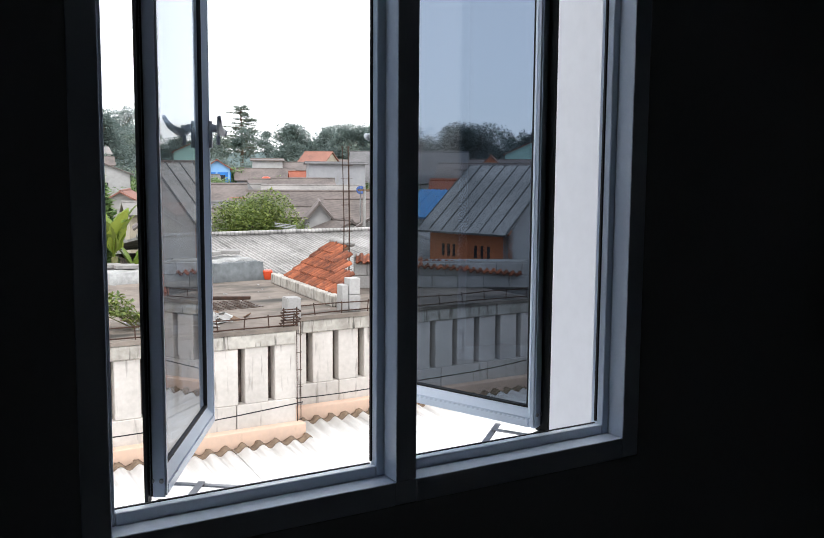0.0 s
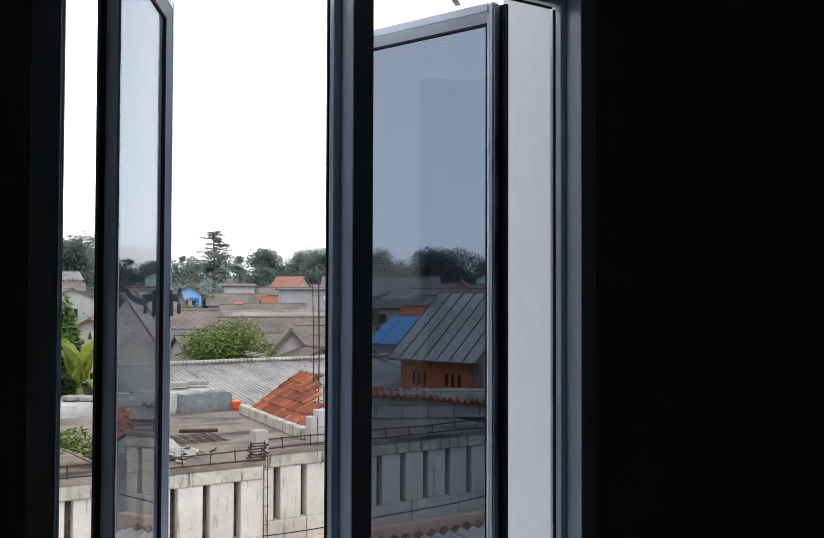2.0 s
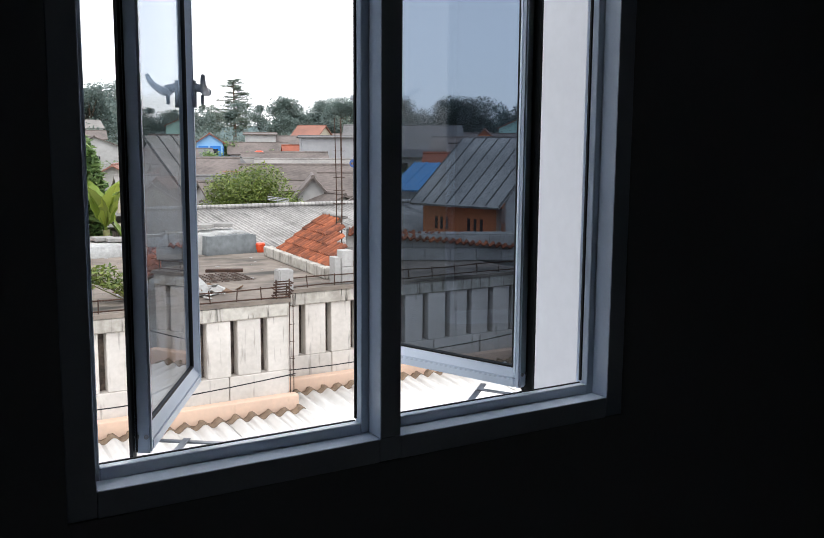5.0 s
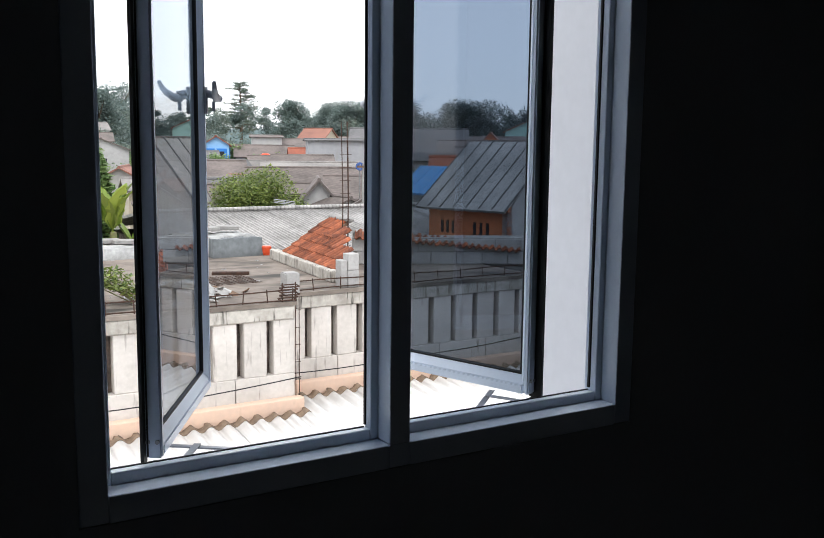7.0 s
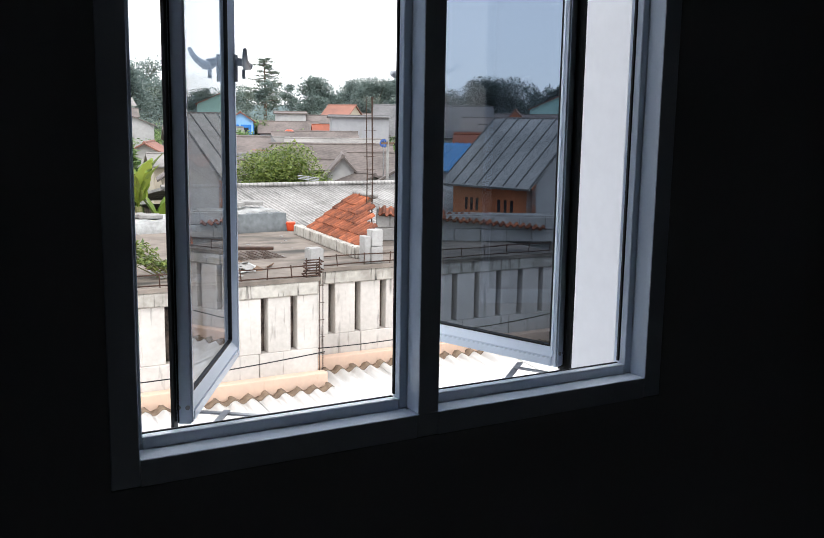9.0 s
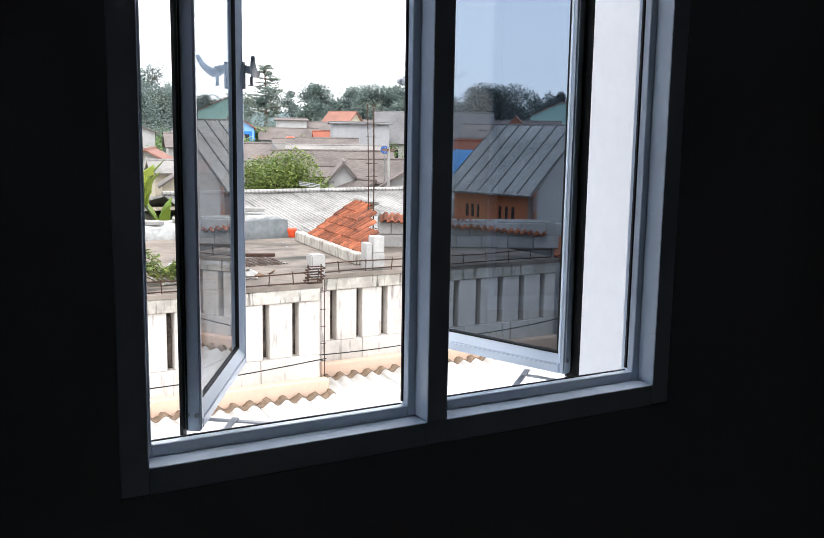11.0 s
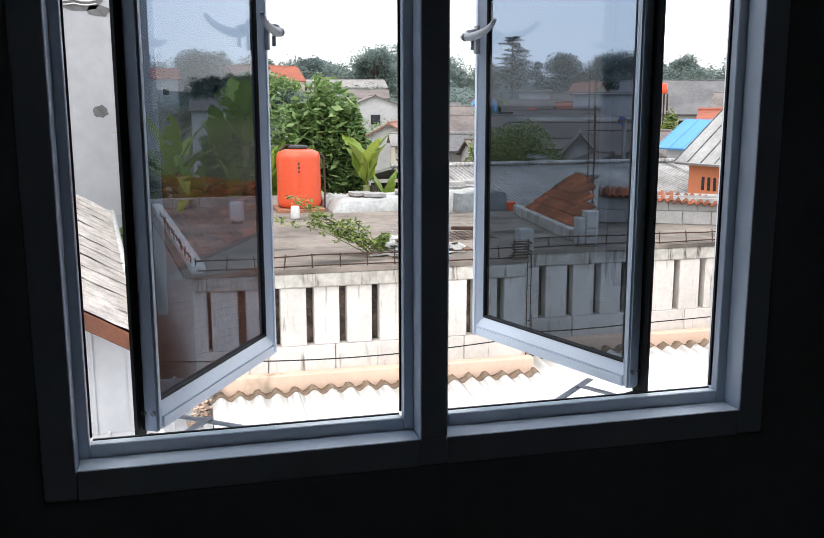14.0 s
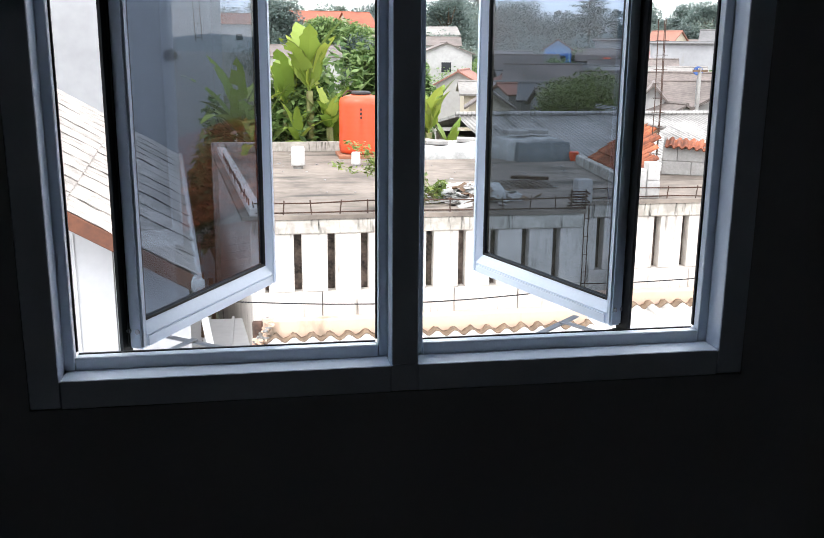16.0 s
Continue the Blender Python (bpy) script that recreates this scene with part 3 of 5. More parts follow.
part("brick_corner", bevelled(0.19, 0.299, 7.93, 7.995, -2.9, ZB - 0.02, 0.012), M["old_brick"], nb, "dark raw brick corner")
# shallow backing behind the slots; the dim interior is painted into its colour
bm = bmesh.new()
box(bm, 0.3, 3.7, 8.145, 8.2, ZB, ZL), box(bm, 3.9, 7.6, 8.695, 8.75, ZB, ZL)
part("inner_wall", bm, M["dark_in"], nb, "shallow masonry backing with the slots' gloom put into its mottled brown colour")
# roof slab
bm = bmesh.new()
for poly in (((0.12, 7.96), (3.82, 7.96), (3.82, 8.5), (7.64, 8.5), (7.64, 10.7), (5.40, 10.75), (5.3, 14.0), (-0.45, 14.0)),):
    lo = [bm.verts.new((x, y, ZT + 0.001)) for x, y in poly]
    hi = [bm.verts.new((x, y, ZD)) for x, y in poly]
    bm.faces.new(hi), bm.faces.new(lo[::-1])
    for i in range(len(poly)):
        j = (i + 1) % len(poly)
        bm.faces.new((lo[i], lo[j], hi[j], hi[i]))
part("roof_slab", bm, M["deck"], nb, "weathered grey-brown concrete roof slab")
bm = bmesh.new()
box(bm, -0.45, 5.3, 14.0, 14.1, -5.0, ZD + 0.15)
part("back_parapet", bm, M["lintel"], nb)
bm = bevelled(0, 0.13, 0, 2.75, ZD + 0.001, ZD + 0.15, 0.012, pose(4.77, 9.05, 0, 0, 0, -5.6))
part("side_parapet", bm, M["lintel"], nb)
# salmon band below the wall
for a, b, y in ((0.30, 3.86, 7.86), (3.865, 7.62, 8.40)):
    part("painted_band", bevelled(a, b, y, y + 0.13, -2.9, ZB + 0.005 + (0.02 if y > 8 else 0), 0.01), M["salmon"], nb, "salmon painted band")
bm = bmesh.new()
rnd = random.Random(5)
crumbs = bmesh.new()
for i in range(280):
    u = rnd.random() ** 0.7
    c = Vector((0.10 + 0.28 * u + rnd.uniform(-0.03, 0.03), 7.87 + rnd.uniform(-0.05, 0.05), -2.80 + (0.06 + 0.48 * u) * rnd.random()))
    w = rnd.uniform(0.007, 0.021)
    chunk = box(bm if i % 3 else crumbs, -w * 1.5, w * 1.5, -w, w, -w * 0.6, w * 0.6, Matrix.Translation(c) @ Euler((rnd.uniform(-.3, .3), rnd.uniform(-.4, .4), rnd.random() * 3)).to_matrix().to_4x4())
    for v in chunk:
        v.co += Vector((rnd.uniform(-w, w), rnd.uniform(-w, w), rnd.uniform(-w, w))) * 0.45
tagged(part("mortar_crumbs", crumbs, M["mortar"], nb, "grey broken mortar"), kind="stuff")
tagged(part("broken_masonry", bm, M["salmon"], nb, "broken end of the painted band"), kind="stuff")

# ---- low roofs between the houses ----
def corrugated(bm, x0, x1, y0, y1, z0, z1, pitch, amp, ny=6, per=8, ragged=0.0, seed=1):
    """A wavy sheet with its waves running along y; z0 at y0, z1 at y1; thick enough to show an edge."""
    rnd = random.Random(seed)
    nx = max(2, int((x1 - x0) / pitch * per))
    end = [rnd.uniform(-ragged, ragged) for _ in range(nx + 1)]
    grid = [[], []]
    for s, off in enumerate((0.0, -0.006)):
        for j in range(ny + 1):
            t = j / ny
            row = []
            for i in range(nx + 1):
                x = x0 + (x1 - x0) * i / nx
                y = y0 + (y1 - y0) * t + (end[i] if j == ny else 0)
                row.append(bm.verts.new((x, y, z0 + (z1 - z0) * t + amp * math.sin(2 * math.pi * x / pitch) + off)))
            grid[s].append(row)
    for s in (0, 1):
        for j in range(ny):
            for i in range(nx):
                bm.faces.new((grid[s][j][i], grid[s][j][i + 1], grid[s][j + 1][i + 1], grid[s][j + 1][i]))
    for j in (0, ny):
        for i in range(nx):
            bm.faces.new((grid[0][j][i], grid[0][j][i + 1], grid[1][j][i + 1], grid[1][j][i]))


low = thing("corrugated_roof", "bright white corrugated sheet roof below the window", "roof")
for i in range(8):
    a = 0.34 + i * 0.88
    far = (7.85, -2.455) if a < 3.6 else (8.39, -2.415)
    bm = bmesh.new()
    corrugated(bm, a, min(a + 0.90, 9.2), 0.9, far[0] - 0.02, -3.05 + (i % 2) * 0.009, far[1] + (i % 2) * 0.009, 0.19, 0.028, ragged=0.02, seed=i)
    part("roof_sheet", bm, M["white_sheet"], low, smooth=True)
    bm = bmesh.new()
    s = (far[1] + 3.05) / (far[0] - 0.92)
    corrugated(bm, a, min(a + 0.90, 9.2), far[0] - 0.13, far[0] - 0.005, far[1] - s * 0.11 + 0.006 + (i % 2) * 0.009, far[1] + 0.008 + (i % 2) * 0.009, 0.19, 0.030, 2, 8, 0.03, 40 + i)
    part("dirty_end", bm, M["roof_dirt"], low, "brown dirt along the sheet end", smooth=True)
bm = bmesh.new()
box(bm, 0.34, 7.36, 0.9, 7.8, -5.0, -3.2)
part("wall_below", bm, M["wall_grey"], low)
rib = thing("metal_roof", "white ribbed metal sheet roof in the gap between the houses", "roof")
for i in range(6):
    a = 0.24 - (i + 1) * 0.62
    bm = bmesh.new()
    m = pose(0, 0, 0)
    box(bm, a, a + 0.616, 0.9, 9.6, -2.78, -2.765)
    for c in (a + 0.02, a + 0.31):
        box(bm, c, c + 0.03, 0.9, 9.6, -2.7649, -2.735)
    part("roof_sheet", bm, M["white_metal"], rib)
bm = bmesh.new()
box(bm, 0.243, 0.335, 0.9, 7.9, -2.80, -2.70)
part("gutter", bm, M["white_metal"], rib)

# ---- pale roof of the house next door ----
left_house = thing("neighbour_house", "house with a pale weathered sheet roof and orange-brown barge board", "house")
LM = pose(-0.37, 7.5, -1.70, 0, 0, 5.2) @ pose(0, 0, 0, 0, -31, 180)  # local x up the slope, local y towards the camera
for i in range(13):
    for j in range(4):
        rnd = random.Random(i * 7 + j)
        bm = bmesh.new()
        y1, y0 = -0.80 * i + 0.03, -0.80 * (i + 1)
        x0, x1 = j * 1.4 - 0.04, (j + 1) * 1.4 + 0.06
        n, nx, rows_ = 76, 12, []
        for lay in (0.0, -0.010):
            for q in range(nx + 1):
                xx = x0 + (x1 - x0) * q / nx
                row = []
                for k in range(n + 1):
                    yy = y0 + (y1 - y0) * k / n
                    wob = 0.035 * noise.noise(Vector((xx * 3.0, i * 3.1, 0.5))) + 0.02 * noise.noise(Vector((xx * 11, i * 1.7 + yy * 3, 2.5)))
                    h = -0.017 * math.exp(-(((yy + 0.5 * wob) / 0.089 % 1.0 - 0.5) / 0.12) ** 2) + 0.004 * math.sin(2 * math.pi * yy / 0.055) + 0.004 * noise.noise(Vector((xx * 9, yy * 30, i))) + 0.020 * (k / n) ** 4 + 0.010 * noise.noise(Vector((xx * 5, yy * 7, i)))
                    row.append(bm.verts.new((xx + rnd.uniform(-0.004, 0.004), yy + wob, h + 0.046 - 0.022 * q / nx + lay)))
                rows_.append(row)
        for lay in (0, nx + 1):
            for q in range(nx):
                for k in range(n):
                    bm.faces.new((rows_[lay + q][k], rows_[lay + q][k + 1], rows_[lay + q + 1][k + 1], rows_[lay + q + 1][k]))
        for q in (0, nx):
            for k in range(n):
                bm.faces.new((rows_[q][k], rows_[q][k + 1], rows_[nx + 1 + q][k + 1], rows_[nx + 1 + q][k]))
        for k in (0, n):
            for q in range(nx):
                bm.faces.new((rows_[q][k], rows_[q + 1][k], rows_[nx + 2 + q][k], rows_[nx + 1 + q][k]))
        ob = part("roof_sheet", bm, M["shingle"], left_house)
        ob.matrix_basis = LM
bm = bevelled(-0.05, 5.6, 0.005, 0.04, -0.12, 0.03, 0.006)
part("barge_board", bm, M["barge"], left_house, "orange-brown painted barge board").matrix_basis = LM
bm = bmesh.new()
box(bm, 0.0, 5.6, -10.3, 0.0, -0.03, 0.005)
part("roof_underlay", bm, M["wood"], left_house).matrix_basis = LM
GM = pose(-0.37, 7.5, -1.70, 0, 0, 5.2)
bm = bmesh.new()
tube(bm, [GM @ Vector((0.05, -0.05, -0.02)), GM @ Vector((0.05, 5, 0.0)), GM @ Vector((0.05, 10.4, 0.02))], 0.05, 10)
part("gutter", bm, M["pvc"], left_house, "white plastic gutter", smooth=True)
bm = bmesh.new()
tube(bm, [GM @ Vector((0.05, -0.1, -0.02)), GM @ Vector((0.06, -0.12, -0.12)), GM @ Vector((0.16, -0.6, -0.72)), GM @ Vector((0.42, -3.6, -0.99))], 0.035, 10)
lathe(bm, [(0.05, -0.05), (0.065, -0.03), (0.065, 0.05), (0.05, 0.07)], 12, GM @ Vector((0.055, -0.1, -0.07)))
part("down_pipe", bm, M["pvc"], left_house, "white plastic down pipe", smooth=True)
bm = bmesh.new()
box(bm, -5.0, -0.35, 0.45, 10.2, -3.3, -0.12, GM)
part("wall", bm, M["wall_white"], left_house)
for k in range(7):
    bm = bmesh.new()
    for x0, x1, y0, y1 in ((-0.02 - 0.72 * (k + 1), -0.03 - 0.72 * k, 0.38, 0.41), (-0.06 - 0.72 * k, -0.03 - 0.72 * k, 0.355, 0.379), (-0.40 - 0.72 * k, -0.38 - 0.72 * k, 0.36, 0.379)):
        q = [(x, y, z) for x in (x0, x1) for y in (y0, y1) for z in (-1.6, -0.16 - 0.6 * x)]
        v = [bm.verts.new(GM @ Vector(c)) for c in q]
        for f in ((0, 1, 3, 2), (4, 6, 7, 5), (0, 4, 5, 1), (2, 3, 7, 6), (0, 2, 6, 4), (1, 5, 7, 3)):
            bm.faces.new([v[i] for i in f])
    part("wall_sheet", bm, M["white_metal"], left_house, "white vertical sheet cladding")
poles = thing("bamboo_poles", "dark timber poles leaning in the gap between houses", "poles")
rnd = random.Random(8)
for i in range(9):
    x = -0.02 + rnd.uniform(0, 0.35)
    y = 1.2 + i * 0.55
    bm = bmesh.new()
    tube(bm, [GM @ Vector((x, y, -2.4)), GM @ Vector((x + rnd.uniform(-.1, .1), y + 0.3, -0.35 - rnd.random() * 0.5))], 0.03, 6)
    part("pole", bm, M["wood"], poles)

bm = bmesh.new()
box(bm, -9.0, -0.62, 19.6, 26.0, -5.0, 9.5)
tall = solid("tall_building", bm, M["wall_plain"], "tall plain grey rendered building behind the pale roof", "building")
rnd = random.Random(3)
for px, pz, pw, ph in ((-1.50, 0.30, 0.17, 0.15), (-1.85, 2.62, 0.55, 0.22), (-1.45, 2.40, 0.25, 0.14)):
    bm = bmesh.new()
    rim = [(px + pw * math.cos(k * 0.45) * rnd.uniform(0.7, 1.1), pz + ph * math.sin(k * 0.45) * rnd.uniform(0.7, 1.1)) for k in range(14)]
    lo = [bm.verts.new((x, 19.61, z)) for x, z in rim]
    hi = [bm.verts.new((x, 19.59, z)) for x, z in rim]
    bm.faces.new(lo), bm.faces.new(hi)
    for k in range(14):
        bm.faces.new((lo[k], lo[k - 1], hi[k - 1], hi[k]))
    part("bare_patch", bm, M["roof_grey"], tall, "patch of bare rough mortar")
bm = bmesh.new()
for z in (2.52, 2.60):
    tube(bm, [(-2.5 + 0.15 * k, 19.55, z + 0.02 * math.sin(k * 2)) for k in range(8)], 0.014, 5)
part("wall_cable", bm, M["pvc"], tall)
bm = bmesh.new()
for dx in (0.0, 0.14):
    tube(bm, [(-0.95 + dx, 19.5, 0.6), (-1.15 + dx, 19.5, 5.5)], 0.01, 6)
for i in range(16):
    tube(bm, [(-0.953 - i * 0.0125, 19.5, 0.68 + i * 0.3), (-0.813 - i * 0.0125, 19.5, 0.68 + i * 0.3)], 0.008, 5)
part("wall_ladder", bm, M["rust"], tall)

# ---- things on the concrete roof ----
tank = thing("water_tank", "bright orange plastic water tank on the flat roof", "water tank", pose(1.94, 13.2, ZD) @ Matrix.Scale(1.06, 4))
bm = bmesh.new()
prof = [(0.26, 0.05), (0.315, 0.07), (0.325, 0.12)]
for i in range(9):
    z = 0.14 + i * 0.075
    prof += [(0.3265, z), (0.3285, z + 0.03), (0.3265, z + 0.06)]
prof += [(0.322, 0.83), (0.30, 0.87), (0.22, 0.905), (0.14, 0.92)]
lathe(bm, prof, 40)
part("body", bm, M["tank"], tank, smooth=True)
bm = bmesh.new()
lathe(bm, [(0.13, 0.915), (0.15, 0.925), (0.15, 0.955), (0.12, 0.97)], 24)
part("lid", bm, M["black_plastic"], tank, "black screw lid", smooth=True)
bm = bmesh.new()
bm.free()
for z, w in ((0.70, 0.02), (0.64, 0.028), (0.58, 0.02)):
    part("marking_bar", bevelled(-0.035 - w / 2, -0.035 + w / 2, -0.338, -0.326, z, z + 0.035, 0.002), M["black_plastic"], tank)
part("base_board", bevelled(-0.36, 0.34, -0.36, 0.34, 0.0, 0.05, 0.006), M["brick"], tank)
bm = bmesh.new()
tube(bm, [(0.30, -0.1, 0.86), (0.36, -0.14, 0.8), (0.37, -0.14, 0.4), (0.36, -0.16, 0.04)], 0.016, 6)
tube(bm, [(-0.28, -0.1, 0.9), (-0.20, 0.05, 0.97), (0.0, 0.1, 0.96)], 0.014, 6)
part("pipe", bm, M["rust"], tank)


def vent_cap(x, y, s):
    ob = thing("vent_pipe", "short white plastic vent pipe on the concrete roof", "pipe", pose(x, y, ZD), "vent pipes")
    bm = bmesh.new()
    lathe(bm, [(0.06 * s, 0), (0.06 * s, 0.05 * s), (0.07 * s, 0.06 * s)], 16)
    part("pipe", bm, M["mortar"], ob)
    bm = bmesh.new()
    lathe(bm, [(0.082 * s, 0.035 * s), (0.085 * s, 0.05 * s), (0.08 * s, 0.24 * s), (0.07 * s, 0.26 * s)], 18)
    part("cap", bm, M["pvc"], ob, smooth=True)


vent_cap(1.72, 11.93, 0.8), vent_cap(0.87, 11.77, 1.2), vent_cap(2.27, 13.6, 0.75)
solid("timber_plank", bevelled(-0.25, 0.25, -0.05, 0.05, 0.0, 0.04, 0.005, pose(3.89, 10.35, ZD, 0, 0, -23)), M["rust"], "dark weathered timber plank lying on the roof", "plank")
bm = bmesh.new()
prof = [(0.11, 0.0), (0.105, 0.28), (0.10, 0.29)]
box(bm, -0.088, 0.088, -0.088, 0.088, 0.0, 0.27)
bmesh.ops.bevel(bm, geom=bm.edges[:], offset=0.012, segments=2, affect="EDGES")
solid("concrete_stub", bm, M["block"], "short pale concrete column stub", "column stub", m=pose(3.93, 8.42, ZD))


def crumpled(name, label, x, y, w, d, h, rot, material, seed, category="tarpaulin", boxy=6, rough=1.0):
    rnd = random.Random(seed)
    bm = bmesh.new()
    n, k = 34, 22
    top = []
    for j in range(k + 1):
        row = []
        for i in range(n + 1):
            u, v = i / n * 2 - 1, j / k * 2 - 1
            e = min(1.0, (1 - abs(u) ** boxy) * 2.2) * min(1.0, (1 - abs(v) ** boxy) * 2.2)
            f = noise.noise(Vector((u * 2.3 + seed, v * 2.0, seed))) * 0.28 + noise.noise(Vector((u * 7, v * 6, seed * 2.0))) * 0.12
            f = f * rough + 0.05 * noise.noise(Vector((u * 16, v * 5, seed)))
            row.append(bm.verts.new((u * w / 2 * (1 + 0.05 * f), v * d / 2 + 0.06 * f, max(0.004, h * max(0, e) * (0.85 + f)))))
        top.append(row)
    for a, b in zip(top, top[1:]):
        for i in range(n):
            bm.faces.new((a[i], a[i + 1], b[i + 1], b[i]))
    lip = [bm.verts.new((v.co.x, v.co.y, 0.0)) for v in top[0]]
    for i in range(n):
        bm.faces.new((top[0][i], top[0][i + 1], lip[i + 1], lip[i]))
    return solid(name, bm, material, label, category, smooth=True, m=pose(x, y, ZD, 0, 0, rot))


crumpled("tarpaulin", "crumpled white tarpaulin over a pile on the roof", 3.58, 13.2, 2.4, 1.1, 0.22, 2, M["tarp"], 4)
crumpled("tarpaulin", "silver-blue tarpaulin wrapped round a pile", 4.66, 12.62, 0.88, 0.86, 0.34, 4, M["tarp_blue"], 7, boxy=14, rough=0.35)
crumpled("tarpaulin", "white sheet thrown over the wrapped pile", 4.56, 12.75, 0.96, 0.80, 0.372, 4, M["tarp"], 15, boxy=18, rough=0.25)
crumpled("sack", "white cement sack slumped on the parapet", 2.5, 13.36, 0.45, 0.35, 0.24, 10, M["tarp"], 9, "sack")
crumpled("rubble_sheet", "torn white sheets lying among rubble", 2.75, 9.0, 0.85, 0.75, 0.14, -12, M["tarp"], 11, "debris")
for i, (x, y, z, r) in enumerate(((4.40, 12.85, 0.375, 15), (4.78, 12.98, 0.372, -14), (3.75, 13.4, 0.20, -8), (2.95, 13.25, 0.20, 20), (3.15, 13.15, 0.19, 5))):
    bm = bmesh.new()
    box(bm, -0.19, 0.18, -0.1, 0.1, 0.0, 0.06)
    bmesh.ops.bevel(bm, geom=bm.edges[:], offset=0.008, segments=1, affect="EDGES")
    solid("concrete_block", bm, M["mortar"], "flat grey concrete block weighing the tarpaulin down", "block", m=pose(x, y, ZD + z, 3, 2, r), group="weights")
bm = bmesh.new()
lathe(bm, [(0.06, 0), (0.075, 0.04), (0.085, 0.13), (0.07, 0.15)], 16)
solid("orange_bucket", bm, M["tank"], "small orange plastic bucket beside the tarpaulin", "bucket", m=pose(5.17, 12.25, ZD))
# loose rubble and broken boards
rnd = random.Random(21)
heaps = {"wood": bmesh.new(), "tarp": bmesh.new(), "mortar": bmesh.new()}
for i in range(170):
    c = Vector((2.72 + rnd.gauss(0, 0.27), 8.80 + rnd.gauss(0, 0.22), 0))
    near = math.exp(-((c.x - 2.72) / 0.4) ** 2 - ((c.y - 8.8) / 0.35) ** 2)
    c.z = ZD + 0.015 + 0.17 * near * rnd.random()
    L, w = rnd.uniform(0.03, 0.12), rnd.uniform(0.015, 0.045)
    tilt = Euler((rnd.uniform(-.45, .45), rnd.uniform(-.35, .35), rnd.gauss(0.3, 0.7))).to_matrix().to_4x4()
    chunk = box(heaps[("wood", "tarp", "mortar")[i % 3]], -L, L, -w, w, -0.006, 0.006, Matrix.Translation(c) @ tilt)
    for v in chunk:
        v.co += Vector((rnd.uniform(-w, w), rnd.uniform(-w, w), rnd.uniform(-0.006, 0.006))) * 0.5
for key, words in (("wood", "broken dark boards"), ("tarp", "torn pale sheets"), ("mortar", "broken grey fibre cement")):
    tagged(solid("rubble", heaps[key], M[key], words + " heaped at the roof edge", "rubble"), kind="stuff")
rnd = random.Random(52)
bm = bmesh.new()
for i in range(60):
    x, y = rnd.uniform(0.3, 5.0), rnd.uniform(8.9, 13.6)
    s = rnd.uniform(0.006, 0.018)
    box(bm, -s * rnd.uniform(1, 3), s, -s, s, -0.002, s * 0.5, pose(x, y, ZD + 0.003, 0, 0, rnd.uniform(0, 180)))
tagged(solid("loose_chips", bm, M["block"], "pale mortar chips scattered on the concrete roof", "chips"), kind="stuff")
# welded mesh lying on the roof
bm = bmesh.new()
for i in range(9):
    tube(bm, [(3.3, 9.3 + i * 0.085, ZD + 0.03), (3.95, 9.35 + i * 0.085, ZD + 0.03)], 0.004, 4)
for i in range(8):
    tube(bm, [(3.33 + i * 0.08, 9.28, ZD + 0.038), (3.33 + i * 0.08, 10.02, ZD + 0.038)], 0.004, 4)
solid("wire_mesh", bm, M["rust"], "rusty welded wire mesh lying on the roof", "wire mesh")


def cage(x0, y0, x1, y1, step, label="rusty reinforcing bar cage along the roof edge"):
    """Reinforcing bars left standing along an edge: two long bars and upright links."""
    ob = thing("rebar_cage", label, "rebar", group="rebar cages")
    a, b = Vector((x0, y0, ZD)), Vector((x1, y1, ZD))
    n = max(1, round((b - a).length / step))
    rnd = random.Random(round(x0 * 50 + y1))
    for z in (0.02, 0.13):
        bm = bmesh.new()
        tube(bm, [a.lerp(b, t / 6) + Vector((0, rnd.uniform(-.015, .015), z + rnd.uniform(-.012, .012))) for t in range(7)], 0.008, 5)
        part("long_bar", bm, M["rust"], ob)
    for i in range(n + 1):
        p = a.lerp(b, i / n)
        bm = bmesh.new()
        tube(bm, [p + Vector((0, 0, -0.01)), p + Vector((rnd.uniform(-.02, .02), 0, 0.15))], 0.007, 5)
        part("link", bm, M["rust"], ob)
    return ob


cage(0.25, 8.02, 3.78, 8.02, 0.30), cage(3.95, 8.58, 7.55, 8.58, 0.36)
cage(0.19, 8.2, -0.2, 12.4, 0.22)
# square link bundle at the corner
bm = bmesh.new()
for i in range(6):
    c = Vector((3.72 + 0.02 * (i % 3), 8.02, ZD + 0.02 + 0.03 * i))
    for p, q in (((-.09, -.05, 0), (.09, -.05, 0)), ((.09, -.05, 0), (.09, .05, 0.01)), ((.09, .05, 0.01), (-.09, .05, 0.01)), ((-.09, .05, 0.01), (-.09, -.05, 0))):
        tube(bm, [c + Vector(p), c + Vector(q)], 0.008, 5)
for dx in (-0.08, 0.08):
    tube(bm, [(3.73 + dx, 7.99, ZD - 0.05), (3.73 + dx, 7.99, ZD + 0.22)], 0.008, 5)
solid("rebar_links", bm, M["rust"], "rusty square reinforcing links stacked at the roof corner", "rebar")
# tall starter bars
bars = thing("starter_bars", "tall rusty column starter bars standing above the roof", "rebar")
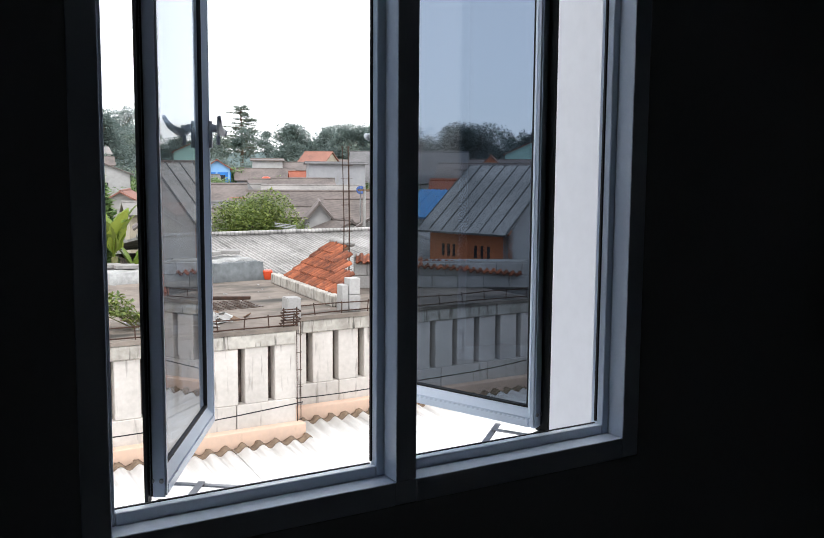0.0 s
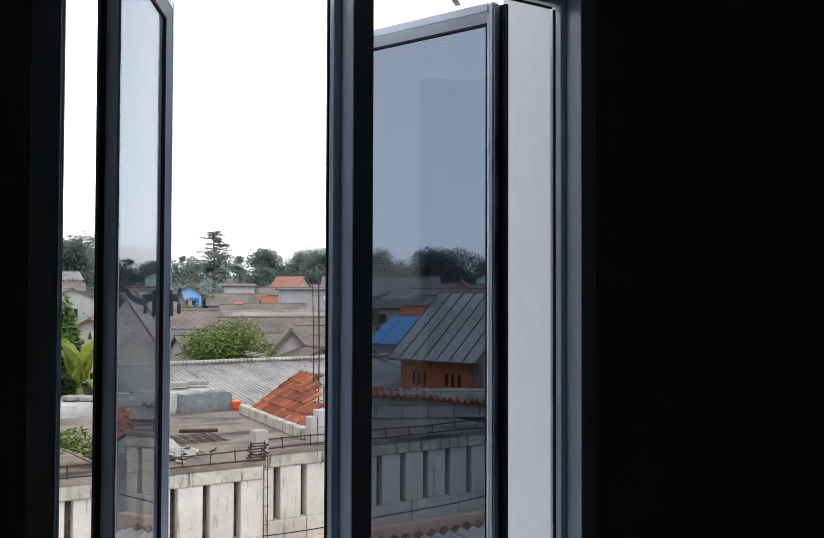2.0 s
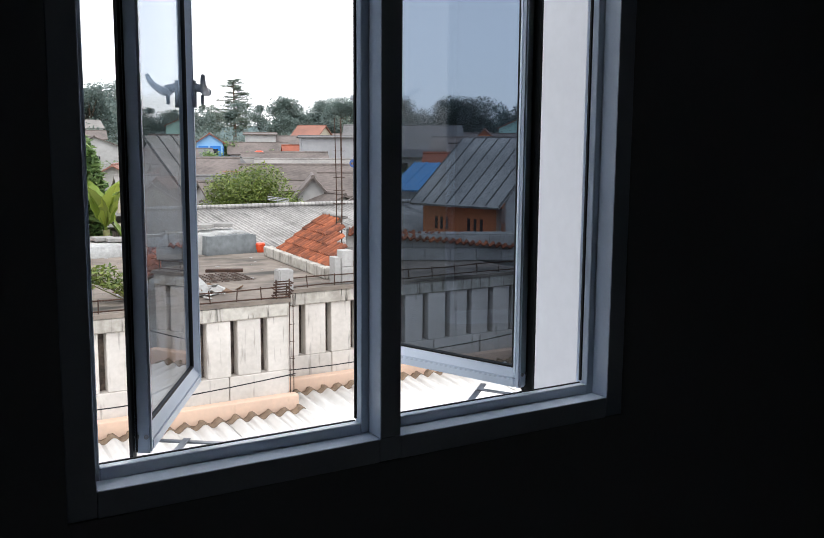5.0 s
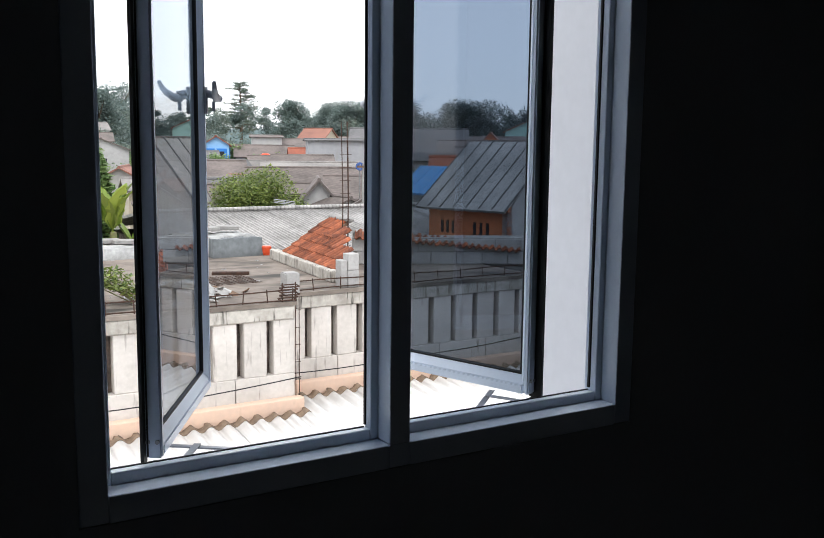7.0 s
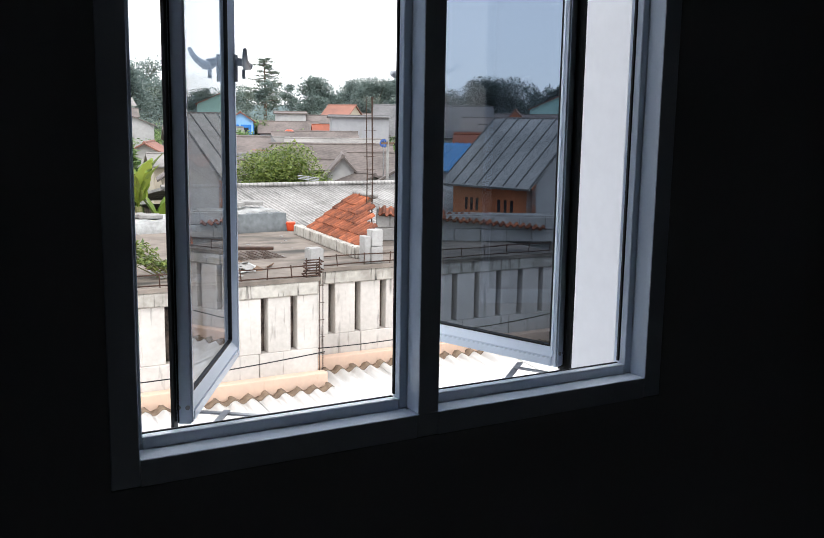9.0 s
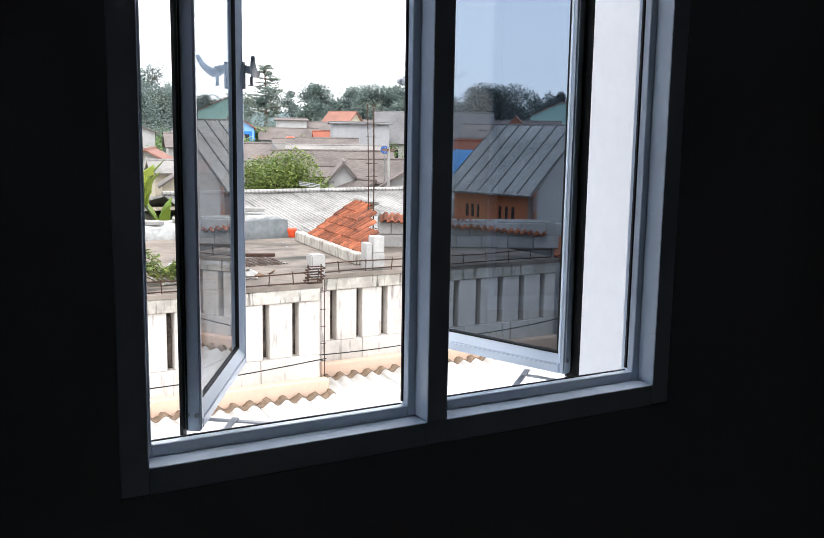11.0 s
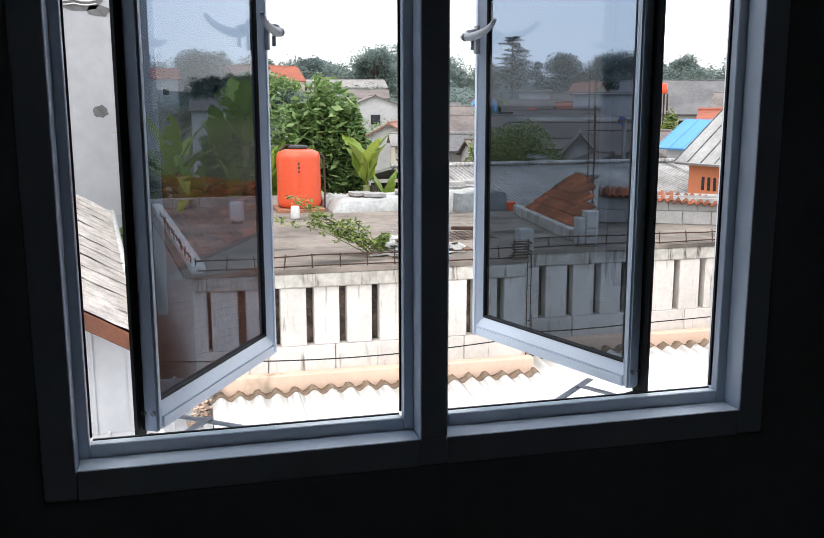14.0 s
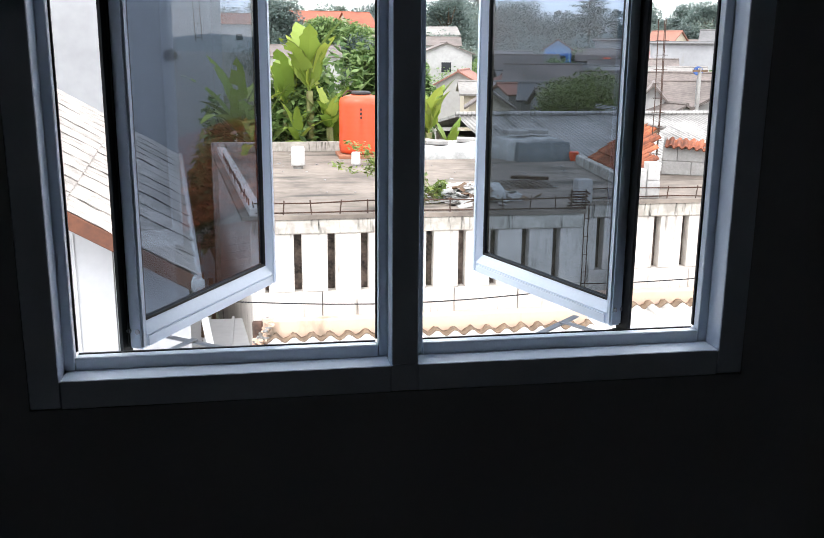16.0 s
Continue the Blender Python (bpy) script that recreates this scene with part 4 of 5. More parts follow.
for dx, dy in ((0, 0), (0.09, 0.02), (0.045, 0.1), (0.14, 0.1)):
    bm = bmesh.new()
    tube(bm, [(5.62 + dx, 10.42 + dy, ZD), (5.63 + dx, 10.42 + dy, ZD + 1.0), (5.60 + dx * 1.1, 10.42 + dy, ZD + 2.1)], 0.006, 5)
    part("bar", bm, M["rust"], bars)
for i in range(9):
    bm = bmesh.new()
    z = ZD + 0.3 + i * 0.19
    tube(bm, [(5.61, 10.41, z), (5.77, 10.42, z), (5.77, 10.53, z), (5.63, 10.53, z), (5.61, 10.41, z)], 0.003, 4)
    part("link", bm, M["rust"], bars)
# cables along the wall
bm = bmesh.new()
tube(bm, [(-0.2 + 4.0 * i / 10, 7.82, -2.04 - 0.10 * math.sin(math.pi * i / 10)) for i in range(11)], 0.007, 5)
tube(bm, [(3.8 + 3.8 * i / 10, 8.38 - 0.03 * math.sin(i), -2.14 + 0.12 * i / 10 - 0.05 * math.sin(math.pi * i / 10)) for i in range(11)], 0.007, 5)
solid("cable", bm, M["rubber"], "black cables slung along the slotted wall", "cable")
cb = thing("corner_rebar", "rusty reinforcing bars hanging down the wall corner", "rebar")
for x in (3.80, 3.845):
    bm = bmesh.new()
    tube(bm, [(x, 7.97, ZD + 0.05), (x, 7.97, -2.42)], 0.005, 6)
    part("bar", bm, M["rust"], cb)
for i in range(6):
    bm = bmesh.new()
    tube(bm, [(3.79, 7.964, -1.3 - i * 0.2), (3.86, 7.964, -1.3 - i * 0.2)], 0.004, 5)
    part("link", bm, M["rust"], cb)

# ---- block wall and red tiled roof ----
BA, BB = Vector((5.88, 10.60, 0)), Vector((8.28, 9.40, 0))
ang = math.degrees(math.atan2(BB.y - BA.y, BB.x - BA.x))
bw = thing("block_wall", "white concrete block wall with raked mortar joints", "wall")
Lw = (BB - BA).length
bm = bmesh.new()
box(bm, 0, Lw, 0.02, 0.09, ZD, -0.80, pose(BA.x, BA.y, 0, 0, 0, ang))
part("mortar_bed", bm, M["mortar"], bw)
blk = mesh_of(bevelled(0.004, 0.386, 0.0, 0.10, 0.004, 0.186, 0.006), "block", M["block"])
half = mesh_of(bevelled(0.004, 0.190, 0.0, 0.10, 0.004, 0.186, 0.006), "half_block", M["block"])
for r in range(2):
    x = -0.0
    if r % 2:
        piece("block", half, bw, pose(BA.x, BA.y, ZD + r * 0.19, 0, 0, ang))
        x = 0.195
    while x < Lw - 0.1:
        piece("block", blk, bw, pose(BA.x, BA.y, ZD + r * 0.19, 0, 0, ang) @ pose(x, 0, 0))
        x += 0.39
pier = thing("stub_pier", "stepped pale concrete block pier at the roof edge", "pier")
part("step_block", bevelled(4.70, 4.785, 8.62, 8.78, ZD, ZD + 0.34, 0.008), M["block"], pier)
part("pier_block", bevelled(4.79, 4.945, 8.60, 8.76, ZD, ZD + 0.21, 0.008), M["block"], pier)
part("pier_block", bevelled(4.792, 4.942, 8.602, 8.758, ZD + 0.214, ZD + 0.42, 0.008), M["block"], pier)

tile_profile = 0.2


def tile_mesh():
    """A clay pan tile: an S wave across, thick, with its lower edge towards -x."""
    bm = bmesh.new()
    n, up, dn = 8, [], []
    for i in range(n + 1):
        y = i / n * 0.22
        w = 0.030 * math.sin(2 * math.pi * i / n)
        up.append([bm.verts.new((0.0, y, w + 0.036)), bm.verts.new((0.29, y, w + 0.008))])
        dn.append([bm.verts.new((0.0, y, w + 0.010)), bm.verts.new((0.29, y, w - 0.008))])
    for a, b in zip(up, up[1:]):
        bm.faces.new((a[0], a[1], b[1], b[0]))
    for (a, b), (c, d) in zip(zip(up, up[1:]), zip(dn, dn[1:])):
        bm.faces.new((a[0], b[0], d[0], c[0]))
    bm.faces.new((up[0][0], dn[0][0], dn[0][1], up[0][1])), bm.faces.new((up[-1][0], up[-1][1], dn[-1][1], dn[-1][0]))
    return mesh_of(bm, "roof_tile", M["red_tile"], False)


TILE = tile_mesh()
red = thing("tiled_roof", "red clay pan tile roof with mortared ridge", "roof")
RM = pose(4.90, 9.25, -1.09, 0, 0, -5.6) @ pose(0, 0, 0, 0, -34, 0)
for i in range(5):
    for j in range(19):
        p = RM @ Vector((i * 0.17 + 0.12, j * 0.115, 0))
        if p.x > 0.476 * (p.y + 1.4) and p.y < 10.9 - (p.x - 5.88) * 0.5:
            continue
        rnd = random.Random(i * 31 + j)
        piece("roof_tile", TILE, red, RM @ pose(i * 0.17, j * 0.115, rnd.uniform(-.004, .004), 0, rnd.uniform(-2, 2), rnd.uniform(-2, 2)) @ Matrix.Diagonal((1, 0.55, 1.2, 1)))
bm = bmesh.new()
box(bm, 0, 0.93, 1.45, 2.2, -0.04, 0.0, RM), box(bm, 0, 0.2, 0.6, 1.448, -0.04, 0.0, RM)
part("roof_boards", bm, M["wood"], red)
bm = bmesh.new()
rnd = random.Random(4)
for i in range(9):
    c = RM @ Vector((0.98, 1.45 + i * 0.09, 0.03))
    lathe(bm, [(0.03, -0.06), (0.075, -0.03), (0.07, 0.0), (0.03, 0.02 + rnd.random() * 0.02)], 8, c)
part("ridge_mortar", bm, M["mortar"], red, "lumpy grey mortar ridge", smooth=True)
# coping of one course of tiles along the block wall
cope = thing("tile_coping", "row of red clay tiles bedded along the block wall", "coping")
WMt = pose(BA.x, BA.y, -0.815, 0, 0, ang)
drop_ = -0.22 / Lw
for j in range(int(Lw / 0.1) - 1):
    rnd = random.Random(j + 90)
    piece("roof_tile", TILE, cope, WMt @ pose(j * 0.1 + 0.13, -0.07, drop_ * j * 0.1 + 0.005 + rnd.uniform(-0.006, 0.006), 0, 0, 90 + rnd.uniform(-5, 5)) @ pose(0, 0, 0, 0, -26 + rnd.uniform(-3, 3), 0) @ Matrix.Diagonal((0.9, 0.48, 0.7, 1)))
bm = bmesh.new()
n = 60
rows_ = []
for i in range(n + 1):
    t = i / n * Lw
    h = -0.70 + drop_ * t + 0.035 * noise.noise(Vector((t * 6, 1.3, 0))) + 0.02 * noise.noise(Vector((t * 17, 4.3, 0)))
    rows_.append([bm.verts.new(pose(BA.x, BA.y, 0, 0, 0, ang) @ Vector((t, q + 0.02 * noise.noise(Vector((t * 9, q * 5, 2))), z))) for q, z in ((0.13, -0.80), (0.14, h - 0.05), (0.20, h), (0.32, h - 0.02), (0.40, -0.80))])
for p, q in zip(rows_, rows_[1:]):
    for k in range(4):
        bm.faces.new((p[k], q[k], q[k + 1], p[k + 1]))
bm.faces.new(rows_[0]), bm.faces.new(rows_[-1][::-1])
part("mortar_cap", bm, M["mortar"], cope, "lumpy grey mortar cap")
bm = bmesh.new()
box(bm, 0.0, Lw, 0.1, 0.40, -2.4, -0.82, pose(BA.x, BA.y, 0, 0, 0, ang))
part("core", bm, M["mortar"], cope)

# red tiled house beyond the flat roof
rh = thing("tiled_house", "low house with a red clay tile roof facing the window", "house")
RH = pose(8.75, 8.35, -1.93, 0, 0, 90 - 4) @ pose(0, 0, 0, 0, -15, 0)
for i in range(13):
    for j in range(22):
        rnd = random.Random(i * 57 + j)
        piece("roof_tile", TILE, rh, RH @ pose(i * 0.235, -(j + 1) * 0.205, rnd.uniform(-.004, .004), 0, rnd.uniform(-1.5, 1.5), rnd.uniform(-1.5, 1.5)))
bm = bmesh.new()
box(bm, 0.02, 3.1, -4.5, 0.0, -0.05, -0.01, RH)
part("roof_boards", bm, M["wood"], rh)
for j in range(5):
    part("wall_panel", bevelled(8.7 + j * 0.9, 8.7 + j * 0.9 + 0.62, 8.75, 8.9, -5.0, -1.9, 0.01), M["wall_white"], rh)
    part("red_panel", bevelled(8.7 + j * 0.9 + 0.622, 8.7 + j * 0.9 + 0.898, 8.8, 8.9, -5.0, -1.9, 0.01), M["brick"], rh)

low_rh = thing("tiled_house", "low brick house with an old red clay tile roof", "house")
RL = pose(7.55, 4.2, -1.46, 0, 0, 90) @ pose(0, 0, 0, 0, -14, 0)
for i in range(14):
    for j in range(20):
        rnd = random.Random(i * 57 + j + 7)
        piece("roof_tile", TILE, low_rh, RL @ pose(i * 0.235, -(j + 1) * 0.205, rnd.uniform(-.004, .004), 0, rnd.uniform(-1.5, 1.5), rnd.uniform(-1.5, 1.5)))
bm = bmesh.new()
box(bm, 0.02, 3.4, -4.1, 0.0, -0.05, -0.01, RL)
part("roof_boards", bm, M["wood"], low_rh)
bm = bmesh.new()
prof = ((4.35, -5.0), (7.5, -5.0), (7.5, -0.72), (4.35, -1.50))
lo, hi = [[bm.verts.new((x, y, z)) for y, z in prof] for x in (7.65, 11.5)]
bm.faces.new(lo), bm.faces.new(hi[::-1])
for i in range(4):
    bm.faces.new((lo[i], lo[i - 1], hi[i - 1], hi[i]))
part("wall", bm, M["mortar"], low_rh)
brick = mesh_of(bevelled(-0.012, 0.03, 0.004, 0.206, 0.004, 0.081, 0.004), "brick", M["brick"])
for r in range(17):
    for c in range(15):
        rnd = random.Random(r * 40 + c)
        y, z = 4.36 + c * 0.21 + (0.105 if r % 2 else 0), -2.9 + r * 0.085
        if y > 7.25 or z + 0.09 > -1.50 + (y - 4.35) * 0.247:
            continue
        piece("brick", brick, low_rh, pose(7.65 + rnd.uniform(-0.006, 0.004), y, z, rnd.uniform(-1, 1), 0, 0))

# ---- houses ----
def slope_mesh(bm, e0, e1, r1, r0, thick=0.06):
    """A roof plane with thickness: eave e0 to e1, ridge r0 to r1."""
    q = [Vector(p) for p in (e0, e1, r1, r0)]
    nrm = (q[1] - q[0]).cross(q[3] - q[0]).normalized()
    if nrm.z < 0:
        nrm = -nrm
    hi = [bm.verts.new(p + nrm * thick) for p in q]
    lo = [bm.verts.new(p) for p in q]
    bm.faces.new(hi), bm.faces.new(lo[::-1])
    for i in range(4):
        j = (i + 1) % 4
        bm.faces.new((lo[i], lo[j], hi[j], hi[i]))


def ribs_on(bm, e0, e1, r1, r0, step, h, w):
    """Raised seams running up a roof plane."""
    e0, e1, r1, r0 = (Vector(p) for p in (e0, e1, r1, r0))
    n = max(1, int((e1 - e0).length / step))
    up = (e1 - e0).cross(r0 - e0).normalized()
    if up.z < 0:
        up = -up
    for i in range(n + 1):
        a, b, s = e0.lerp(e1, i / n), r0.lerp(r1, i / n), (e1 - e0).normalized() * w / 2
        v = [bm.verts.new(p) for p in (a - s, a + s, a + up * h, b - s, b + s, b + up * h)]
        bm.faces.new((v[0], v[2], v[5], v[3])), bm.faces.new((v[1], v[4], v[5], v[2])), bm.faces.new((v[0], v[1], v[2])), bm.faces.new((v[3], v[5], v[4]))


def house(label, x, y, rot, w, d, base, eave, ridge, wall, roof, over=0.3, wins=2, axis="x", seams=0.0, name="house", group="", category="house"):
    """A gabled house. Local x is its width (seen side), y its depth; axis: the way its ridge runs."""
    ob = thing(name, label, category, pose(x, y, 0, 0, 0, rot), group)
    hw, hd = w / 2, d / 2
    bm = bmesh.new()
    box(bm, -hw, hw, -hd, hd, base, eave)
    if axis == "x":
        for s in (-1, 1):
            v = [bm.verts.new(p) for p in ((s * hw, -hd, eave), (s * hw, hd, eave), (s * hw, 0, ridge), (s * (hw - 0.1), -hd, eave), (s * (hw - 0.1), hd, eave), (s * (hw - 0.1), 0, ridge))]
            bm.faces.new(v[:3]), bm.faces.new(v[3:]), bm.faces.new((v[0], v[2], v[5], v[3])), bm.faces.new((v[1], v[4], v[5], v[2]))
        k = (ridge - eave) / hd * over
        planes = [((-hw - over, s * (hd + over), eave - k), (hw + over, s * (hd + over), eave - k), (hw + over, 0, ridge), (-hw - over, 0, ridge)) for s in (-1, 1)]
    else:
        for s in (-1, 1):
            v = [bm.verts.new(p) for p in ((-hw, s * hd, eave), (hw, s * hd, eave), (0, s * hd, ridge), (-hw, s * (hd - 0.1), eave), (hw, s * (hd - 0.1), eave), (0, s * (hd - 0.1), ridge))]
            bm.faces.new(v[:3]), bm.faces.new(v[3:]), bm.faces.new((v[0], v[2], v[5], v[3])), bm.faces.new((v[1], v[4], v[5], v[2]))
        k = (ridge - eave) / hw * over
        planes = [((s * (hw + over), -hd - over, eave - k), (s * (hw + over), hd + over, eave - k), (0, hd + over, ridge), (0, -hd - over, ridge)) for s in (-1, 1)]
    part("wall", bm, M[wall], ob)
    for p in planes:
        bm = bmesh.new()
        slope_mesh(bm, *p, thick=0.07)
        if seams:
            ribs_on(bm, *[Vector(q) + Vector((0, 0, 0.07)) for q in p], seams, 0.05, 0.09)
        part("roof", bm, M[roof], ob)
    bm = bmesh.new()
    if axis == "x":
        tube(bm, [(-hw - over, 0, ridge + 0.07), (hw + over, 0, ridge + 0.07)], 0.07, 6)
    else:
        tube(bm, [(0, -hd - over, ridge + 0.07), (0, hd + over, ridge + 0.07)], 0.07, 6)
    part("ridge_cap", bm, M[roof], ob)
    for i in range(wins):
        c = -hw + w * (i + 0.5) / wins
        sz = min(0.34, w / wins * 0.14)
        zc = eave - max(0.9, (eave - base) * 0.2) * (0.9 if eave - base > 2 else 0.6)
        win = part("window", bevelled(c - sz - 0.06, c + sz + 0.06, -hd - 0.05, -hd + 0.02, zc - sz - 0.06, zc + sz + 0.06, 0.01), M["wall_white"], ob)
        part("pane", bevelled(c - sz, c + sz, -hd - 0.07, -hd - 0.051, zc - sz, zc + sz, 0.005), M["dark_glass"], win)
    return ob


def lean_house(label, eave, ridge, wall_h, wall, roof, seams, gable="wall_grey", name="house", base=-5.0):
    """A house given by one seen roof slope: eave and ridge lines (two points each, far end first)."""
    ob = thing(name, label, "house")
    (e0, e1), (r0, r1) = [[Vector(p) for p in q] for q in (eave, ridge)]
    bm = bmesh.new()
    slope_mesh(bm, e0, e1, r1, r0, 0.05)
    roof_ob = part("roof", bm, M[roof], ob, smooth=False)
    n = max(1, round((e1 - e0).length / seams))
    for i in range(n + 1):
        a, b = e0.lerp(e1, i / n) + Vector((0, 0, 0.052)), r0.lerp(r1, i / n) + Vector((0, 0, 0.052))
        bm = bmesh.new()
        tube(bm, [a, b], 0.022, 5)
        part("seam", bm, M["seam"] if roof == "grey_sheet" else M[roof], roof_ob)
    ribs = bmesh.new()
    ribs_on(ribs, *[q + Vector((0, 0, 0.05)) for q in (e0, e1, r1, r0)], 0.11, 0.012, 0.05)
    part("corrugation", ribs, M[roof], roof_ob)
    back0, back1 = [Vector((2 * r.x - e.x, 2 * r.y - e.y, e.z)) for r, e in ((r0, e0), (r1, e1))]
    bm = bmesh.new()
    slope_mesh(bm, back0, back1, r1, r0, 0.05)
    part("roof", bm, M[roof], ob)
    inn = (r0 - e0)
    inn.z = 0
    inn = inn.normalized() * 0.25
    al = (e1 - e0).normalized() * 0.12
    for nm, a, b, mt in (("front_wall", e0 + inn + al, e1 + inn - al, wall),):
        bm = bmesh.new()
        d = inn.normalized() * 0.14
        v = [bm.verts.new(p) for p in (Vector((a.x, a.y, base)), Vector((b.x, b.y, base)), Vector((b.x, b.y, e0.z + 0.1)), Vector((a.x, a.y, e0.z + 0.1)))]
        w = [bm.verts.new(q.co + d) for q in v]
        bm.faces.new(v), bm.faces.new(w[::-1])
        for i in range(4):
            j = (i + 1) % 4
            bm.faces.new((v[i], v[j], w[j], w[i]))
        part(nm, bm, M[wall], ob)
        # vent slots under the eave
        for g in (0.18, 0.25, 0.32, 0.60, 0.68, 0.76):
            c = a.lerp(b, g)
            m = pose(c.x, c.y, e0.z - 0.34, 0, 0, math.degrees(math.atan2(b.y - a.y, b.x - a.x)))
            part("vent_slot", bevelled(-0.03, 0.03, -0.012, 0.012, -0.12, 0.12, 0.004, m), M["dark_glass"], ob)
        for g in (0.24, 0.74):
            c = a.lerp(b, g)
            m = pose(c.x, c.y, e0.z - 0.72, 0, 0, math.degrees(math.atan2(b.y - a.y, b.x - a.x)))
            part("shutter", bevelled(-0.24, 0.24, -0.06, 0.02, -0.14, 0.10, 0.01, m), M["dark_glass"], ob)
    bm = bmesh.new()
    d = -al.normalized() * 0.12
    f = [Vector((e1.x, e1.y, base)) + inn - al, Vector((back1.x, back1.y, base)) - inn - al, back1 - inn - al, r1 - al + Vector((0, 0, -0.06)), e1 + inn - al]
    v = [bm.verts.new(p) for p in f]
    w = [bm.verts.new(p + d) for p in f]
    bm.faces.new(v), bm.faces.new(w[::-1])
    for i in range(5):
        j = (i + 1) % 5
        bm.faces.new((v[i], v[j], w[j], w[i]))
    part("gable_wall", bm, M[gable], ob)
    across = (back1 - e1).normalized()
    for i in (0, 1):
        for j in (0, 1):
            c = e1.lerp(back1, 0.36) - al + across * (0.22 * i) + Vector((0, 0, -0.75 + 0.13 * j)) - d.normalized() * 0.004
            m = pose(c.x, c.y, c.z, 0, 0, math.degrees(math.atan2(across.y, across.x)))
            part("gable_vent", bevelled(-0.085, 0.085, -0.012, 0.012, -0.045, 0.045, 0.004, m), M["dark_glass"], ob)
    return ob


lean_house("orange-walled house with a grey seamed sheet roof", ((9.05, 14.0, -0.65), (9.70, 11.95, -0.65)), ((10.65, 14.5, 0.62), (11.3, 12.45, 0.62)), 1, "orange_wall", "grey_sheet", 0.33, gable="wall_white")
lean_house("small house with a bright blue metal roof", ((11.1, 18.4, -0.62), (11.95, 15.8, -0.62)), ((12.1, 18.8, 0.02), (12.95, 16.2, 0.02)), 1, "wall_white", "blue_sheet", 0.4)
# long grey fibre-cement roof behind the flat roof
gr = thing("long_shed", "long shed with a weathered grey corrugated roof", "shed")
for i in range(9):
    a = 4.35 + i * 0.92
    bm = bmesh.new()
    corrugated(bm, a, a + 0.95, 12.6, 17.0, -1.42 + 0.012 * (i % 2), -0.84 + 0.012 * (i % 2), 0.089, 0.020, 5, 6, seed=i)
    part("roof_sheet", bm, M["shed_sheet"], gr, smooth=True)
bm = bmesh.new()
tube(bm, [(4.3, 17.0, -0.80), (8.0, 17.0, -0.79), (12.7, 17.0, -0.80)], 0.045, 8)
part("ridge_cap", bm, M["shed_sheet"], gr)
bm = bmesh.new()
slope_mesh(bm, (4.35, 21.4, -1.45), (12.7, 21.4, -1.45), (12.7, 17.0, -0.86), (4.35, 17.0, -0.86))
part("roof_back", bm, M["shed_sheet"], gr)
# wall colour carries the darkness under the shed roof
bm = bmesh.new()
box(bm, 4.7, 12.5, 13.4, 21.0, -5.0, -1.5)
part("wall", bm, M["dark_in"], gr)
bm = bmesh.new()
for dz in (0.0, 0.035, 0.07):
    tube(bm, [(7.75, 18.2, -0.75 + dz), (8.24, 18.1, -0.82 + dz)], 0.009, 5)
tube(bm, [(7.98, 18.15, -1.5), (7.98, 18.15, -0.70)], 0.012, 5)
solid("tv_antenna", bm, M["steel"], "small rooftop television antenna", "antenna")

